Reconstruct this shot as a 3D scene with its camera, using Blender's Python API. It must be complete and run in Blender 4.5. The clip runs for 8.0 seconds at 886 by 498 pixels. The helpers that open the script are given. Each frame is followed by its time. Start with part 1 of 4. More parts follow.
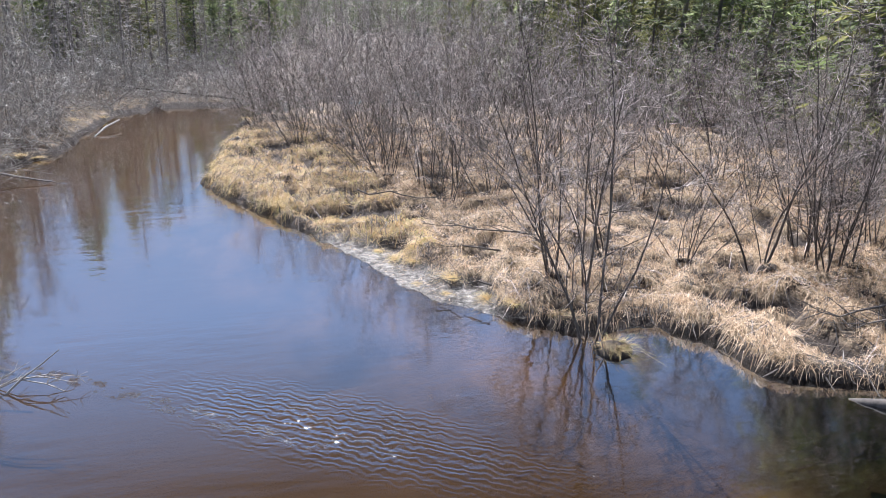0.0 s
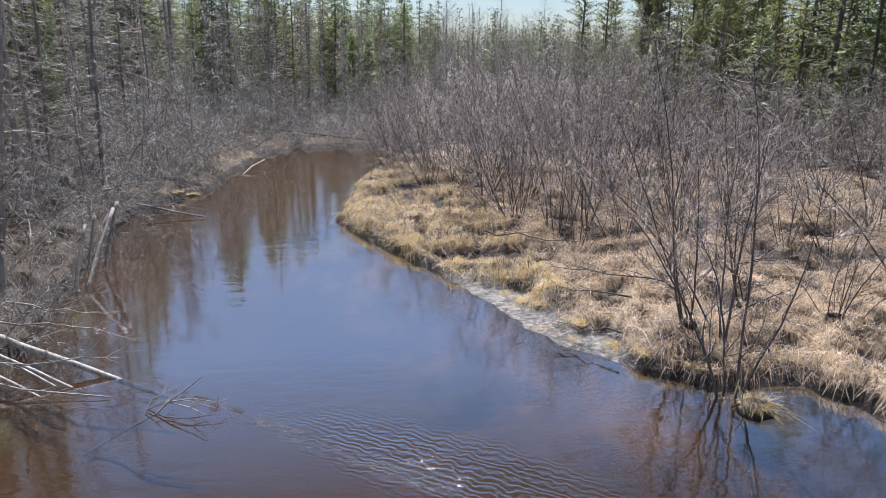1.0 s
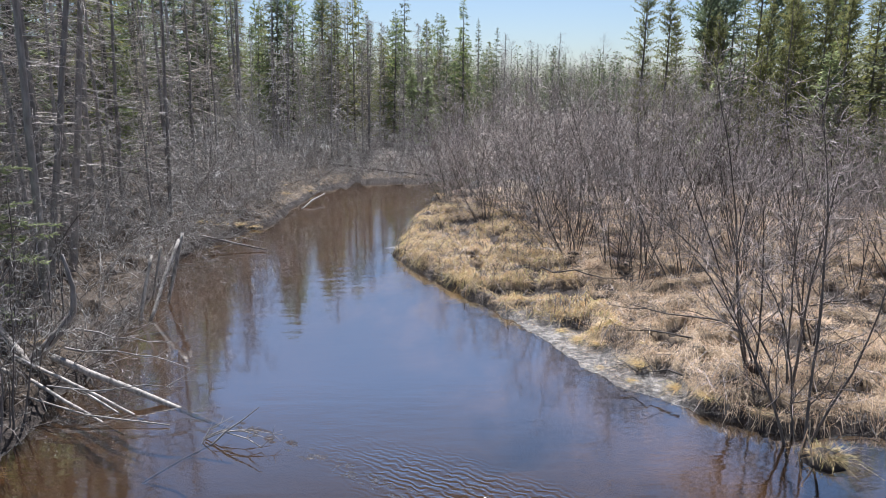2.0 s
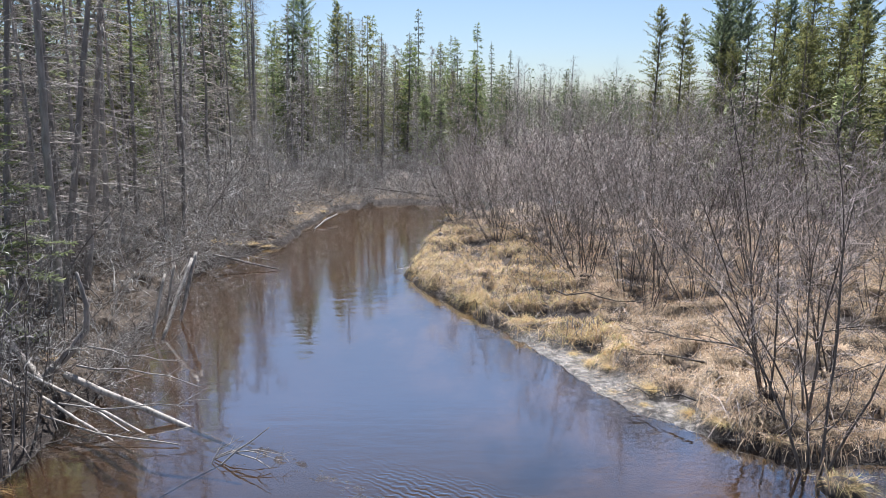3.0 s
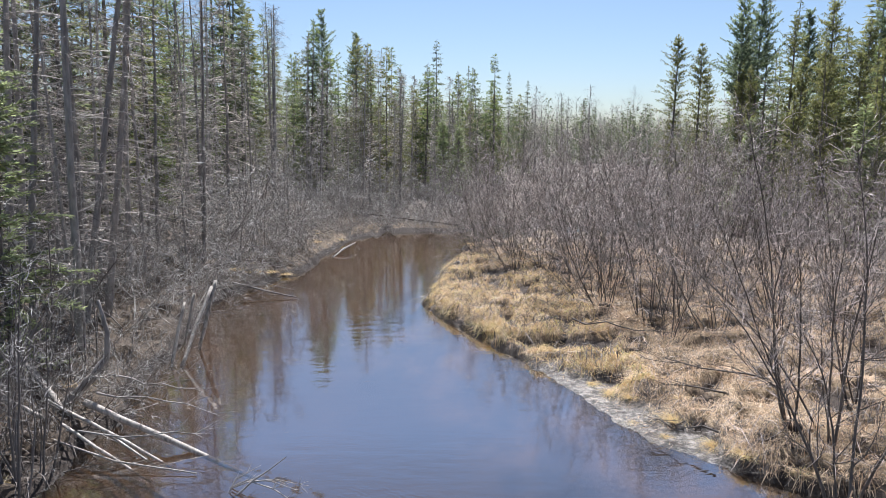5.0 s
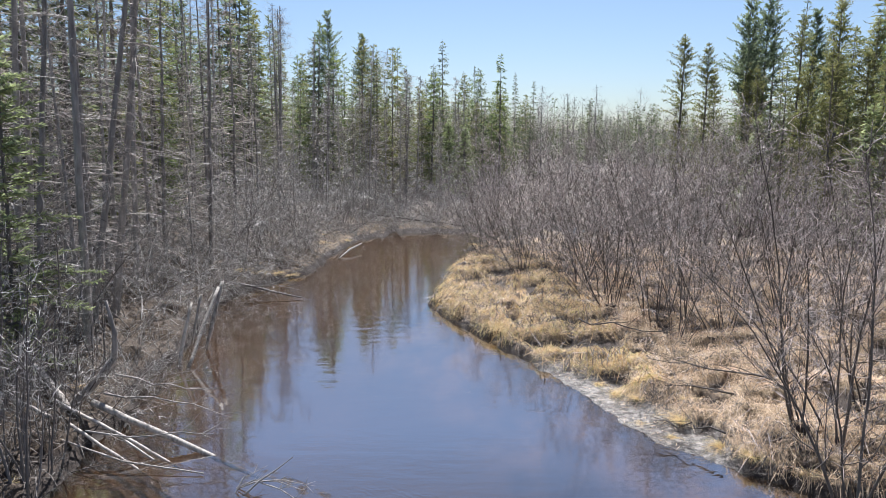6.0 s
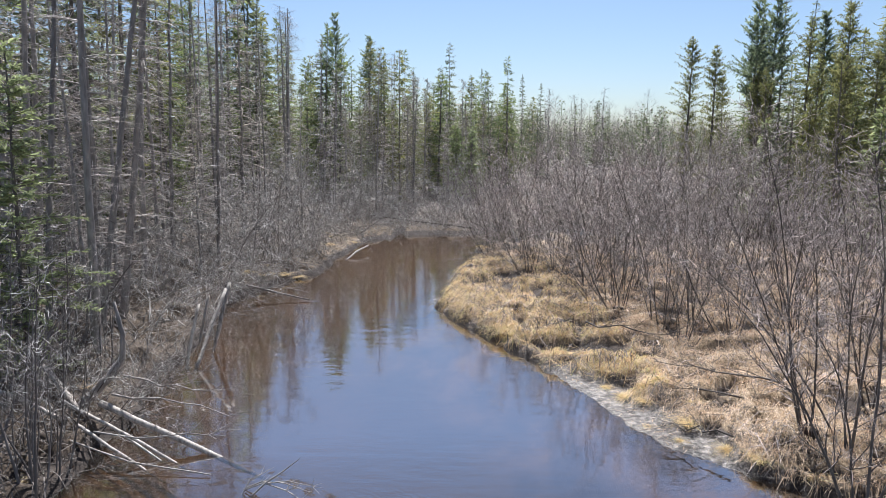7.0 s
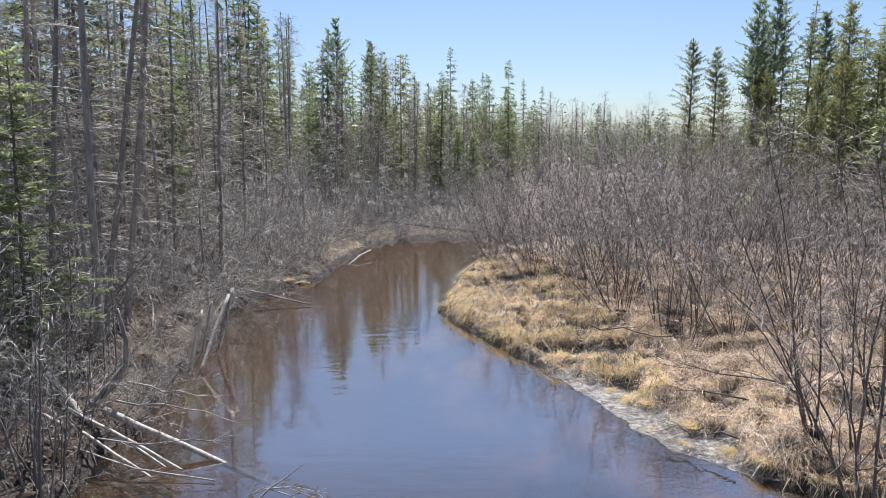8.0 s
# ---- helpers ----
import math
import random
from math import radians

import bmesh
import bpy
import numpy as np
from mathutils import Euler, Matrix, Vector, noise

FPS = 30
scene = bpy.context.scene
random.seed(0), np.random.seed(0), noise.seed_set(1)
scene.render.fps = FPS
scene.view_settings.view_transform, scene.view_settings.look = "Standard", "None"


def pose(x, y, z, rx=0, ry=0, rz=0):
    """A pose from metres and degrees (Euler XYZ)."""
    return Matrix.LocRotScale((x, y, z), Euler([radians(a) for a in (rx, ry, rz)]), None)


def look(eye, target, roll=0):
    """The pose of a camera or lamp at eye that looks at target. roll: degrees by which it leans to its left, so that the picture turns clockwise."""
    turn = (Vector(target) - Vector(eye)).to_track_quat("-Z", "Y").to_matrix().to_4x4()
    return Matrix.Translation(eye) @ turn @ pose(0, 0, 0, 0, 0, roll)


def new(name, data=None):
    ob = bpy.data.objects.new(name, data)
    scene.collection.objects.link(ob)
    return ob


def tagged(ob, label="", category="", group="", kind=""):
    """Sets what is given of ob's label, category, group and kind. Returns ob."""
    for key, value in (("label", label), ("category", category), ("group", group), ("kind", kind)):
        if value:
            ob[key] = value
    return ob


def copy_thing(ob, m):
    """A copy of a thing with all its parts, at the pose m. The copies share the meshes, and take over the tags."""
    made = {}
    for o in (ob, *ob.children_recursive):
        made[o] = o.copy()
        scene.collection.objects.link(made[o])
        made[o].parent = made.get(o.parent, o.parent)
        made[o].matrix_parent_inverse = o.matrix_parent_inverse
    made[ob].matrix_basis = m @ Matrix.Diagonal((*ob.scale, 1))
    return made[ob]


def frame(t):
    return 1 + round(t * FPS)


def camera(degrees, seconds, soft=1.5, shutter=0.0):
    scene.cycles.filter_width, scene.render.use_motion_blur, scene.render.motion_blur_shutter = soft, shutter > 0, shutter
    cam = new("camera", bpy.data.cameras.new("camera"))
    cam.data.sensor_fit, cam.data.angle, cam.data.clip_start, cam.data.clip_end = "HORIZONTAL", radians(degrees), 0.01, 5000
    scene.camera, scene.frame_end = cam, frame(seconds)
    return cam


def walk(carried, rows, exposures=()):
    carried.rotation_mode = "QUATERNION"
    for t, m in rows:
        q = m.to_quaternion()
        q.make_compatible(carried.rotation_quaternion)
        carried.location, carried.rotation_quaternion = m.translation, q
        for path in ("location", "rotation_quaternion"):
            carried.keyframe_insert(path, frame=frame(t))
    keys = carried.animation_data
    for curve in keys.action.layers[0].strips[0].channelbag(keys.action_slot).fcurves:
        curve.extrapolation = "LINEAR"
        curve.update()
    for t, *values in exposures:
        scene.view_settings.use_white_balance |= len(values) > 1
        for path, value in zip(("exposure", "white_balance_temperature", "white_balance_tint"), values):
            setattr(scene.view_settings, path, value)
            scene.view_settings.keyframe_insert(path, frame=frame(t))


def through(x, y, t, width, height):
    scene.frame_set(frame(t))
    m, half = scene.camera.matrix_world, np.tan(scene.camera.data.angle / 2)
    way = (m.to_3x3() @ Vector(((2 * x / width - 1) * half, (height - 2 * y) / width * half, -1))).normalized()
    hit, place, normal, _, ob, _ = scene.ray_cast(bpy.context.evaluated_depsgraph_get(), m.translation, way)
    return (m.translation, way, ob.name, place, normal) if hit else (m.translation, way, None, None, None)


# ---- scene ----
cam = camera(62.34, 8.0, soft=0.5)
# seconds, eye offset x y z, yaw, pitch, lean
PATH = [
    (0.0, 0.060, -0.055, -0.035, -18.22, -17.87, 1.69),
    (0.5, 0.040, -0.027, -0.014, -12.55, -16.42, 1.10),
    (1.0, 0.018, -0.015, -0.015, -8.08, -14.96, 0.61),
    (1.5, 0.013, -0.005, -0.009, -4.98, -13.39, 0.24),
    (3.0, 0.008, 0.008, -0.000, -2.64, -10.66, 0.80),
    (3.5, 0.009, 0.015, -0.001, -2.18, -9.50, 0.77),
    (4.0, 0.005, 0.012, 0.001, -1.78, -8.65, 0.69),
    (4.5, 0.003, 0.007, 0.000, -1.53, -8.47, 0.68),
    (6.0, 0.002, 0.003, 0.000, -0.73, -8.40, 0.51),
    (6.5, 0.000, 0.002, -0.001, -0.67, -8.43, 0.58),
    (7.0, 0.001, 0.002, 0.001, -0.19, -8.24, 0.54),
    (7.5, -0.000, 0.001, 0.002, 0.10, -8.03, 0.29),
    (8.0, 0.000, 0.000, 0.000, -0.00, -7.93, 0.04),
]
EYE = 3.5


def aimed(x, y, z, yaw, pitch, lean):
    a, p = radians(yaw), radians(pitch)
    eye = Vector((x, y, EYE + z))
    return look(eye, eye + Vector((-math.sin(a) * math.cos(p), math.cos(a) * math.cos(p), math.sin(p))), lean)


walk(cam, [(t, aimed(*row)) for t, *row in PATH], exposures=[(0.0, 1.32, 5750, 13.0), (0.5, 1.22, 5770, 13.0), (1.0, 1.02, 5780, 13.0), (1.5, 0.98, 5800, 13.0), (3.0, 1.14, 5860, 12.0), (8.0, 1.17, 5900, 12.0)])

# ---------------------------------------------------------------- light
SUN_EL, SUN_AZ = 57.0, 2.0  # degrees up, and to the right of +y
world = bpy.data.worlds.new("sky")
scene.world = world
world.use_nodes = True
wn = world.node_tree.nodes
wl = world.node_tree.links
sky = wn.new("ShaderNodeTexSky")
sky.sky_type = "NISHITA"
sky.sun_disc = False
sky.sun_elevation = radians(SUN_EL)
sky.sun_rotation = radians(SUN_AZ)
sky.air_density, sky.dust_density, sky.ozone_density = 1.0, 0.7, 3.0
wn["Background"].inputs["Strength"].default_value = 0.05
wl.new(sky.outputs[0], wn["Background"].inputs[0])
sun = bpy.data.lights.new("sun", "SUN")
sun.energy, sun.angle, sun.color = 5.0, radians(0.5), (1.0, 0.965, 0.91)
sun_ob = new("sun", sun)
a, e = radians(SUN_AZ), radians(SUN_EL)
sun_ob.matrix_world = look((40 * math.sin(a) * math.cos(e), 40 * math.cos(a) * math.cos(e), 40 * math.sin(e)), (0, 0, 0))


# ---------------------------------------------------------------- materials
def mat(name, rough=0.8):
    m = bpy.data.materials.new(name)
    m.use_nodes = True
    b = m.node_tree.nodes["Principled BSDF"]
    b.inputs["Roughness"].default_value = rough
    return m, m.node_tree.nodes, m.node_tree.links, b


def ramp(nodes, stops):
    r = nodes.new("ShaderNodeValToRGB")
    while len(r.color_ramp.elements) < len(stops):
        r.color_ramp.elements.new(0.5)
    for el, (p, c) in zip(r.color_ramp.elements, stops):
        el.position, el.color = p, (*c, 1)
    return r


def noise_tex(nodes, links, scale, detail=4.0, rough=0.6, coord="Object", stretch=None):
    tc = nodes.new("ShaderNodeTexCoord")
    n = nodes.new("ShaderNodeTexNoise")
    n.inputs["Scale"].default_value, n.inputs["Detail"].default_value, n.inputs["Roughness"].default_value = scale, detail, rough
    if stretch:
        mp = nodes.new("ShaderNodeMapping")
        mp.inputs["Scale"].default_value = stretch
        links.new(tc.outputs[coord], mp.inputs[0])
        links.new(mp.outputs[0], n.inputs["Vector"])
    else:
        links.new(tc.outputs[coord], n.inputs["Vector"])
    return n


def bump(nodes, links, height, b, strength=0.5, dist=0.01):
    bp = nodes.new("ShaderNodeBump")
    bp.inputs["Strength"].default_value, bp.inputs["Distance"].default_value = strength, dist
    links.new(height, bp.inputs["Height"])
    links.new(bp.outputs[0], b.inputs["Normal"])
    return bp


def mix(nodes, links, fac, c1, c2, kind="MIX"):
    m = nodes.new("ShaderNodeMix")
    m.data_type, m.blend_type = "RGBA", kind
    for sock, val in ((m.inputs["Factor"], fac), (m.inputs["A"], c1), (m.inputs["B"], c2)):
        if isinstance(val, (int, float)):
            sock.default_value = val
        elif isinstance(val, tuple):
            sock.default_value = (*val, 1)
        else:
            links.new(val, sock)
    return m.outputs["Result"]


def island(nodes):
    return nodes.new("ShaderNodeNewGeometry").outputs["Random Per Island"]


def bark_mat(name, dark, light, scale=14.0, rough=0.85, vary=0.0):
    m, n, l, b = mat(name, rough)
    tex = noise_tex(n, l, scale, 6.0, 0.65, stretch=(1, 1, 0.25))
    r = ramp(n, [(0.25, dark), (0.75, light)])
    l.new(tex.outputs[0], r.inputs[0])
    info = n.new("ShaderNodeObjectInfo")
    hs = n.new("ShaderNodeHueSaturation")
    mr = n.new("ShaderNodeMapRange")
    mr.inputs["To Min"].default_value, mr.inputs["To Max"].default_value = 0.75, 1.25
    l.new(info.outputs["Random"], mr.inputs[0])
    value = mr.outputs[0]
    if vary:
        each = n.new("ShaderNodeMapRange")
        each.inputs["To Min"].default_value, each.inputs["To Max"].default_value = 1 - vary, 1 + vary
        l.new(island(n), each.inputs[0])
        both = n.new("ShaderNodeMath")
        both.operation = "MULTIPLY"
        l.new(value, both.inputs[0])
        l.new(each.outputs[0], both.inputs[1])
        value = both.outputs[0]
    l.new(value, hs.inputs["Value"])
    l.new(r.outputs[0], hs.inputs["Color"])
    l.new(hs.outputs[0], b.inputs["Base Color"])
    bump(n, l, tex.outputs[0], b, 0.6, 0.01)
    return m


def leaf_mat(name, stops, rough=0.85, through=0.62):
    m, n, l, b = mat(name, rough)
    r = ramp(n, stops)
    big = noise_tex(n, l, 0.9, 2.0)
    add = n.new("ShaderNodeMath")
    add.operation = "MULTIPLY_ADD"
    l.new(big.outputs[0], add.inputs[0])
    add.inputs[1].default_value = 0.5
    sub = n.new("ShaderNodeMath")
    sub.operation = "MULTIPLY"
    l.new(island(n), sub.inputs[0])
    sub.inputs[1].default_value = 0.6
    l.new(sub.outputs[0], add.inputs[2])
    l.new(add.outputs[0], r.inputs[0])
    l.new(r.outputs[0], b.inputs["Base Color"])
    tr = n.new("ShaderNodeBsdfTranslucent")
    l.new(r.outputs[0], tr.inputs[0])
    ms = n.new("ShaderNodeMixShader")
    ms.inputs[0].default_value = through
    l.new(b.outputs[0], ms.inputs[1])
    l.new(tr.outputs[0], ms.inputs[2])
    l.new(ms.outputs[0], n["Material Output"].inputs[0])
    return m


M_ALDER = bark_mat("alder_bark", (0.05, 0.041, 0.035), (0.16, 0.135, 0.115), 18)
M_TWIG = bark_mat("alder_twig", (0.15, 0.122, 0.112), (0.50, 0.42, 0.37), 9, 0.55, 0.6)
M_GREY = bark_mat("grey_bark", (0.13, 0.115, 0.10), (0.40, 0.36, 0.325), 12)
M_GREYTWIG = bark_mat("grey_twig", (0.085, 0.078, 0.07), (0.45, 0.42, 0.38), 8, 0.5, 0.8)
M_TRUNK = bark_mat("conifer_bark", (0.075, 0.064, 0.055), (0.21, 0.18, 0.16), 10)
M_PEELED = bark_mat("peeled_wood", (0.10, 0.08, 0.062), (0.58, 0.52, 0.45), 26, 0.75)
M_SPRUCE = leaf_mat("spruce_needles", [(0.15, (0.065, 0.075, 0.045)), (0.55, (0.145, 0.165, 0.09)), (0.95, (0.25, 0.265, 0.135))])
M_FIR = leaf_mat("fir_needles", [(0.15, (0.075, 0.092, 0.04)), (0.55, (0.165, 0.205, 0.08)), (0.95, (0.30, 0.34, 0.12))])
M_CEDAR = leaf_mat("cedar_sprays", [(0.15, (0.085, 0.09, 0.04)), (0.55, (0.19, 0.19, 0.07)), (0.95, (0.34, 0.33, 0.115))])
M_PINE = leaf_mat("pine_needles", [(0.15, (0.09, 0.11, 0.068)), (0.55, (0.17, 0.21, 0.12)), (0.95, (0.29, 0.33, 0.185))])
M_YOUNG = leaf_mat("young_fir_needles", [(0.15, (0.15, 0.17, 0.085)), (0.55, (0.29, 0.33, 0.16)), (0.95, (0.48, 0.52, 0.26))], 0.8, 0.7)
M_LARCH = bark_mat("larch_twig", (0.21, 0.175, 0.14), (0.46, 0.40, 0.34), 8, 0.7, 0.5)
M_DEADTWIG = bark_mat("dead_twig", (0.19, 0.165, 0.143), (0.43, 0.38, 0.335), 8, 0.7, 0.55)
M_STRAW = leaf_mat("dry_grass", [(0.1, (0.17, 0.10, 0.052)), (0.4, (0.52, 0.355, 0.205)), (0.7, (0.76, 0.57, 0.38)), (0.95, (0.90, 0.73, 0.54))], 0.6, 0.25)
M_SEDGE = leaf_mat("sedge", [(0.1, (0.25, 0.155, 0.065)), (0.35, (0.60, 0.39, 0.165)), (0.6, (0.66, 0.50, 0.24)), (0.82, (0.40, 0.37, 0.12)), (0.98, (0.72, 0.58, 0.32))], 0.6, 0.3)


def ground_mat():
    m, n, l, b = mat("marsh_ground", 0.9)
    geo = n.new("ShaderNodeNewGeometry")
    sep = n.new("ShaderNodeSeparateXYZ")
    l.new(geo.outputs["Position"], sep.inputs[0])
    big = noise_tex(n, l, 0.7, 5.0, 0.6)
    fine = noise_tex(n, l, 22.0, 8.0, 0.7)
    pocket = noise_tex(n, l, 3.2, 5.0, 0.65)
    straw = ramp(n, [(0.30, (0.05, 0.033, 0.02)), (0.45, (0.24, 0.17, 0.10)), (0.6, (0.46, 0.345, 0.22)), (0.75, (0.64, 0.51, 0.35))])
    l.new(fine.outputs[0], straw.inputs[0])
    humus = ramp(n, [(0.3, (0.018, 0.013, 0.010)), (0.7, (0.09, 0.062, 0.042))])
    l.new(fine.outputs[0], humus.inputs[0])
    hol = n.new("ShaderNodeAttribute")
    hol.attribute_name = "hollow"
    f = ramp(n, [(0.50, (0, 0, 0)), (0.62, (1, 1, 1))])
    l.new(pocket.outputs[0], f.inputs[0])
    land = mix(n, l, f.outputs[0], straw.outputs[0], humus.outputs[0])
    # the sunk hollows take the darker colour
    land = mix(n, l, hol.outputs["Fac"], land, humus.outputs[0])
    # forest floor: the left bank and all that lies far out
    ff = n.new("ShaderNodeMapRange")
    l.new(sep.outputs["X"], ff.inputs[0])
    ff.inputs["From Min"].default_value, ff.inputs["From Max"].default_value = -2.5, -4.0
    ln = n.new("ShaderNodeVectorMath")
    ln.operation = "LENGTH"
    l.new(geo.outputs["Position"], ln.inputs[0])
    fy = n.new("ShaderNodeMapRange")
    l.new(ln.outputs["Value"], fy.inputs[0])
    fy.inputs["From Min"].default_value, fy.inputs["From Max"].default_value = 24.0, 30.0
    mx = n.new("ShaderNodeMath")
    mx.operation = "MAXIMUM"
    l.new(ff.outputs[0], mx.inputs[0])
    l.new(fy.outputs[0], mx.inputs[1])
    duff = ramp(n, [(0.3, (0.022, 0.016, 0.012)), (0.55, (0.08, 0.056, 0.036)), (0.75, (0.20, 0.15, 0.10))])
    l.new(fine.outputs[0], duff.inputs[0])
    land = mix(n, l, mx.outputs[0], land, duff.outputs[0])
    # dark peat on the bank's face, grey mud on the flat, the bed under water
    peat = ramp(n, [(0.3, (0.012, 0.009, 0.007)), (0.7, (0.065, 0.046, 0.034))])
    l.new(fine.outputs[0], peat.inputs[0])
    mud = ramp(n, [(0.40, (0.02, 0.017, 0.014)), (0.47, (0.10, 0.088, 0.075)), (0.54, (0.26, 0.23, 0.20)), (0.66, (0.48, 0.44, 0.40))])
    mudn = noise_tex(n, l, 11.0, 10.0, 0.85)
    l.new(mudn.outputs[0], mud.inputs[0])
    at = n.new("ShaderNodeAttribute")
    at.attribute_name = "flat"
    wetn = noise_tex(n, l, 3.4, 8.0, 0.7)
    wet = ramp(n, [(0.52, (0, 0, 0)), (0.58, (1, 1, 1))])
    l.new(wetn.outputs[0], wet.inputs[0])
    mud_mix = mix(n, l, wet.outputs[0], mud.outputs[0], peat.outputs[0])
    shoreline = mix(n, l, at.outputs["Fac"], peat.outputs[0], mud_mix)
    wob = n.new("ShaderNodeMath")
    wob.operation = "MULTIPLY_ADD"
    l.new(big.outputs[0], wob.inputs[0])
    wob.inputs[1].default_value = 0.10
    l.new(sep.outputs["Z"], wob.inputs[2])
    mf = n.new("ShaderNodeMapRange")
    l.new(wob.outputs[0], mf.inputs[0])
    mf.inputs["From Min"].default_value, mf.inputs["From Max"].default_value = 0.20, 0.15
    col = mix(n, l, mf.outputs[0], land, shoreline)
    bedn = noise_tex(n, l, 1.1, 5.0, 0.6, stretch=(1, 0.6, 1))
    bed = ramp(n, [(0.36, (0.08, 0.053, 0.034)), (0.48, (0.22, 0.152, 0.088)), (0.62, (0.46, 0.33, 0.19))])
    l.new(bedn.outputs[0], bed.inputs[0])
    silt = ramp(n, [(0.3, (0.155, 0.108, 0.066)), (0.7, (0.23, 0.16, 0.096))])
    l.new(bedn.outputs[0], silt.inputs[0])
    sandy = n.new("ShaderNodeAttribute")
    sandy.attribute_name = "sand"
    pool = n.new("ShaderNodeAttribute")
    pool.attribute_name = "pool"
    silt_mix = mix(n, l, pool.outputs["Fac"], silt.outputs[0], (0.062, 0.053, 0.047))
    bed_mix = mix(n, l, sandy.outputs["Fac"], silt_mix, bed.outputs[0])
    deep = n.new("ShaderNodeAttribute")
    deep.attribute_name = "scour_and_bay_dark"
    bf = n.new("ShaderNodeMapRange")
    l.new(sep.outputs["Z"], bf.inputs[0])
    bf.inputs["From Min"].default_value, bf.inputs["From Max"].default_value = -0.01, -0.10
    # near-black: the scour's depth, and a painted dark reflection in the right bay
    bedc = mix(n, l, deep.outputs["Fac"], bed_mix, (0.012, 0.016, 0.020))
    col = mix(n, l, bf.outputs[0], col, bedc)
    l.new(col, b.inputs["Base Color"])
    rg = n.new("ShaderNodeMapRange")
    l.new(at.outputs["Fac"], rg.inputs[0])
    rg.inputs["To Min"].default_value, rg.inputs["To Max"].default_value = 0.95, 0.5
    l.new(rg.outputs[0], b.inputs["Roughness"])
    bump(n, l, fine.outputs[0], b, 1.0, 0.04)
    return m


def water_mat():
    m, n, l, b = mat("brown_water", 0.05)
    n.remove(b)
    rip = noise_tex(n, l, 2.2, 3.0, 0.5, stretch=(0.8, 2.2, 1))
    sm = noise_tex(n, l, 0.5, 2.0, 0.5)
    amp = ramp(n, [(0.35, (0.15, 0.15, 0.15)), (0.7, (1, 1, 1))])
    l.new(sm.outputs[0], amp.inputs[0])
    hm = n.new("ShaderNodeMath")
    hm.operation = "MULTIPLY"
    l.new(rip.outputs[0], hm.inputs[0])
    l.new(amp.outputs[0], hm.inputs[1])
    # the riffle below the snagged branch: bands across the current, strongest along its line
    tc = n.new("ShaderNodeTexCoord")
    mp = n.new("ShaderNodeMapping")
    mp.vector_type = "TEXTURE"
    mp.inputs["Location"].default_value = (0.95, 5.55, 0)
    mp.inputs["Rotation"].default_value = (0, 0, radians(-38))
    mp.inputs["Scale"].default_value = (2.4, 0.7, 1)
    l.new(tc.outputs["Object"], mp.inputs[0])
    gr = n.new("ShaderNodeTexGradient")
    gr.gradient_type = "SPHERICAL"
    l.new(mp.outputs[0], gr.inputs[0])
    wv = n.new("ShaderNodeTexWave")
    wv.inputs["Scale"].default_value, wv.inputs["Distortion"].default_value = 4.2, 9.0
    wv.inputs["Detail"].default_value, wv.inputs["Detail Scale"].default_value = 2.0, 1.4
    mq = n.new("ShaderNodeMapping")
    mq.inputs["Rotation"].default_value = (0, 0, radians(-54))
    l.new(tc.outputs["Object"], mq.inputs[0])
    l.new(mq.outputs[0], wv.inputs[0])
    chop = noise_tex(n, l, 64.0, 1.0, 0.5)
    gust = noise_tex(n, l, 1.7, 2.0, 0.5)
    gate = ramp(n, [(0.26, (0, 0, 0)), (0.5, (1, 1, 1))])
    l.new(gust.outputs[0], gate.inputs[0])

    def times(a, b):
        m2 = n.new("ShaderNodeMath")
        m2.operation = "MULTIPLY"
        l.new(a, m2.inputs[0])
        if isinstance(b, float):
            m2.inputs[1].default_value = b
        else:
            l.new(b, m2.inputs[1])
        return m2.outputs[0]

    def plus(a, b):
        m2 = n.new("ShaderNodeMath")
        l.new(a, m2.inputs[0])
        l.new(b, m2.inputs[1])
        return m2.outputs[0]

    mr = n.new("ShaderNodeMapping")
    mr.vector_type = "TEXTURE"
    mr.inputs["Location"].default_value = (-0.36, 6.22, 0)
    mr.inputs["Rotation"].default_value = (0, 0, radians(-40))
    mr.inputs["Scale"].default_value = (2.3, 0.13, 1)
    l.new(tc.outputs["Object"], mr.inputs[0])
    gl2 = n.new("ShaderNodeTexGradient")
    gl2.gradient_type = "SPHERICAL"
    l.new(mr.outputs[0], gl2.inputs[0])
    def centred(a):
        m2 = n.new("ShaderNodeMath")
        m2.operation = "SUBTRACT"
        l.new(a, m2.inputs[0])
        m2.inputs[1].default_value = 0.5
        return m2.outputs[0]

    trains = times(times(centred(wv.outputs["Fac"]), gr.outputs["Fac"]), gate.outputs[0])
    line = ramp(n, [(0.0, (0, 0, 0)), (0.35, (1, 1, 1))])
    l.new(gl2.outputs["Fac"], line.inputs[0])
    bits = noise_tex(n, l, 8.0, 1.0, 0.5)
    bit_gate = ramp(n, [(0.49, (0, 0, 0)), (0.57, (1, 1, 1))])
    l.new(bits.outputs[0], bit_gate.inputs[0])
    apart = n.new("ShaderNodeSeparateXYZ")
    l.new(tc.outputs["Object"], apart.inputs[0])
    swift = n.new("ShaderNodeMapRange")
    l.new(apart.outputs["X"], swift.inputs[0])
    swift.inputs["From Min"].default_value, swift.inputs["From Max"].default_value = -2.0, 1.2
    swift.inputs["To Min"].default_value, swift.inputs["To Max"].default_value = 1.5, 0.6
    rough = times(times(times(centred(chop.outputs[0]), line.outputs[0]), bit_gate.outputs[0]), swift.outputs[0])
    height_sum = plus(plus(times(trains, 0.85), times(rough, 1.5)), hm.outputs[0])
    bp = n.new("ShaderNodeBump")
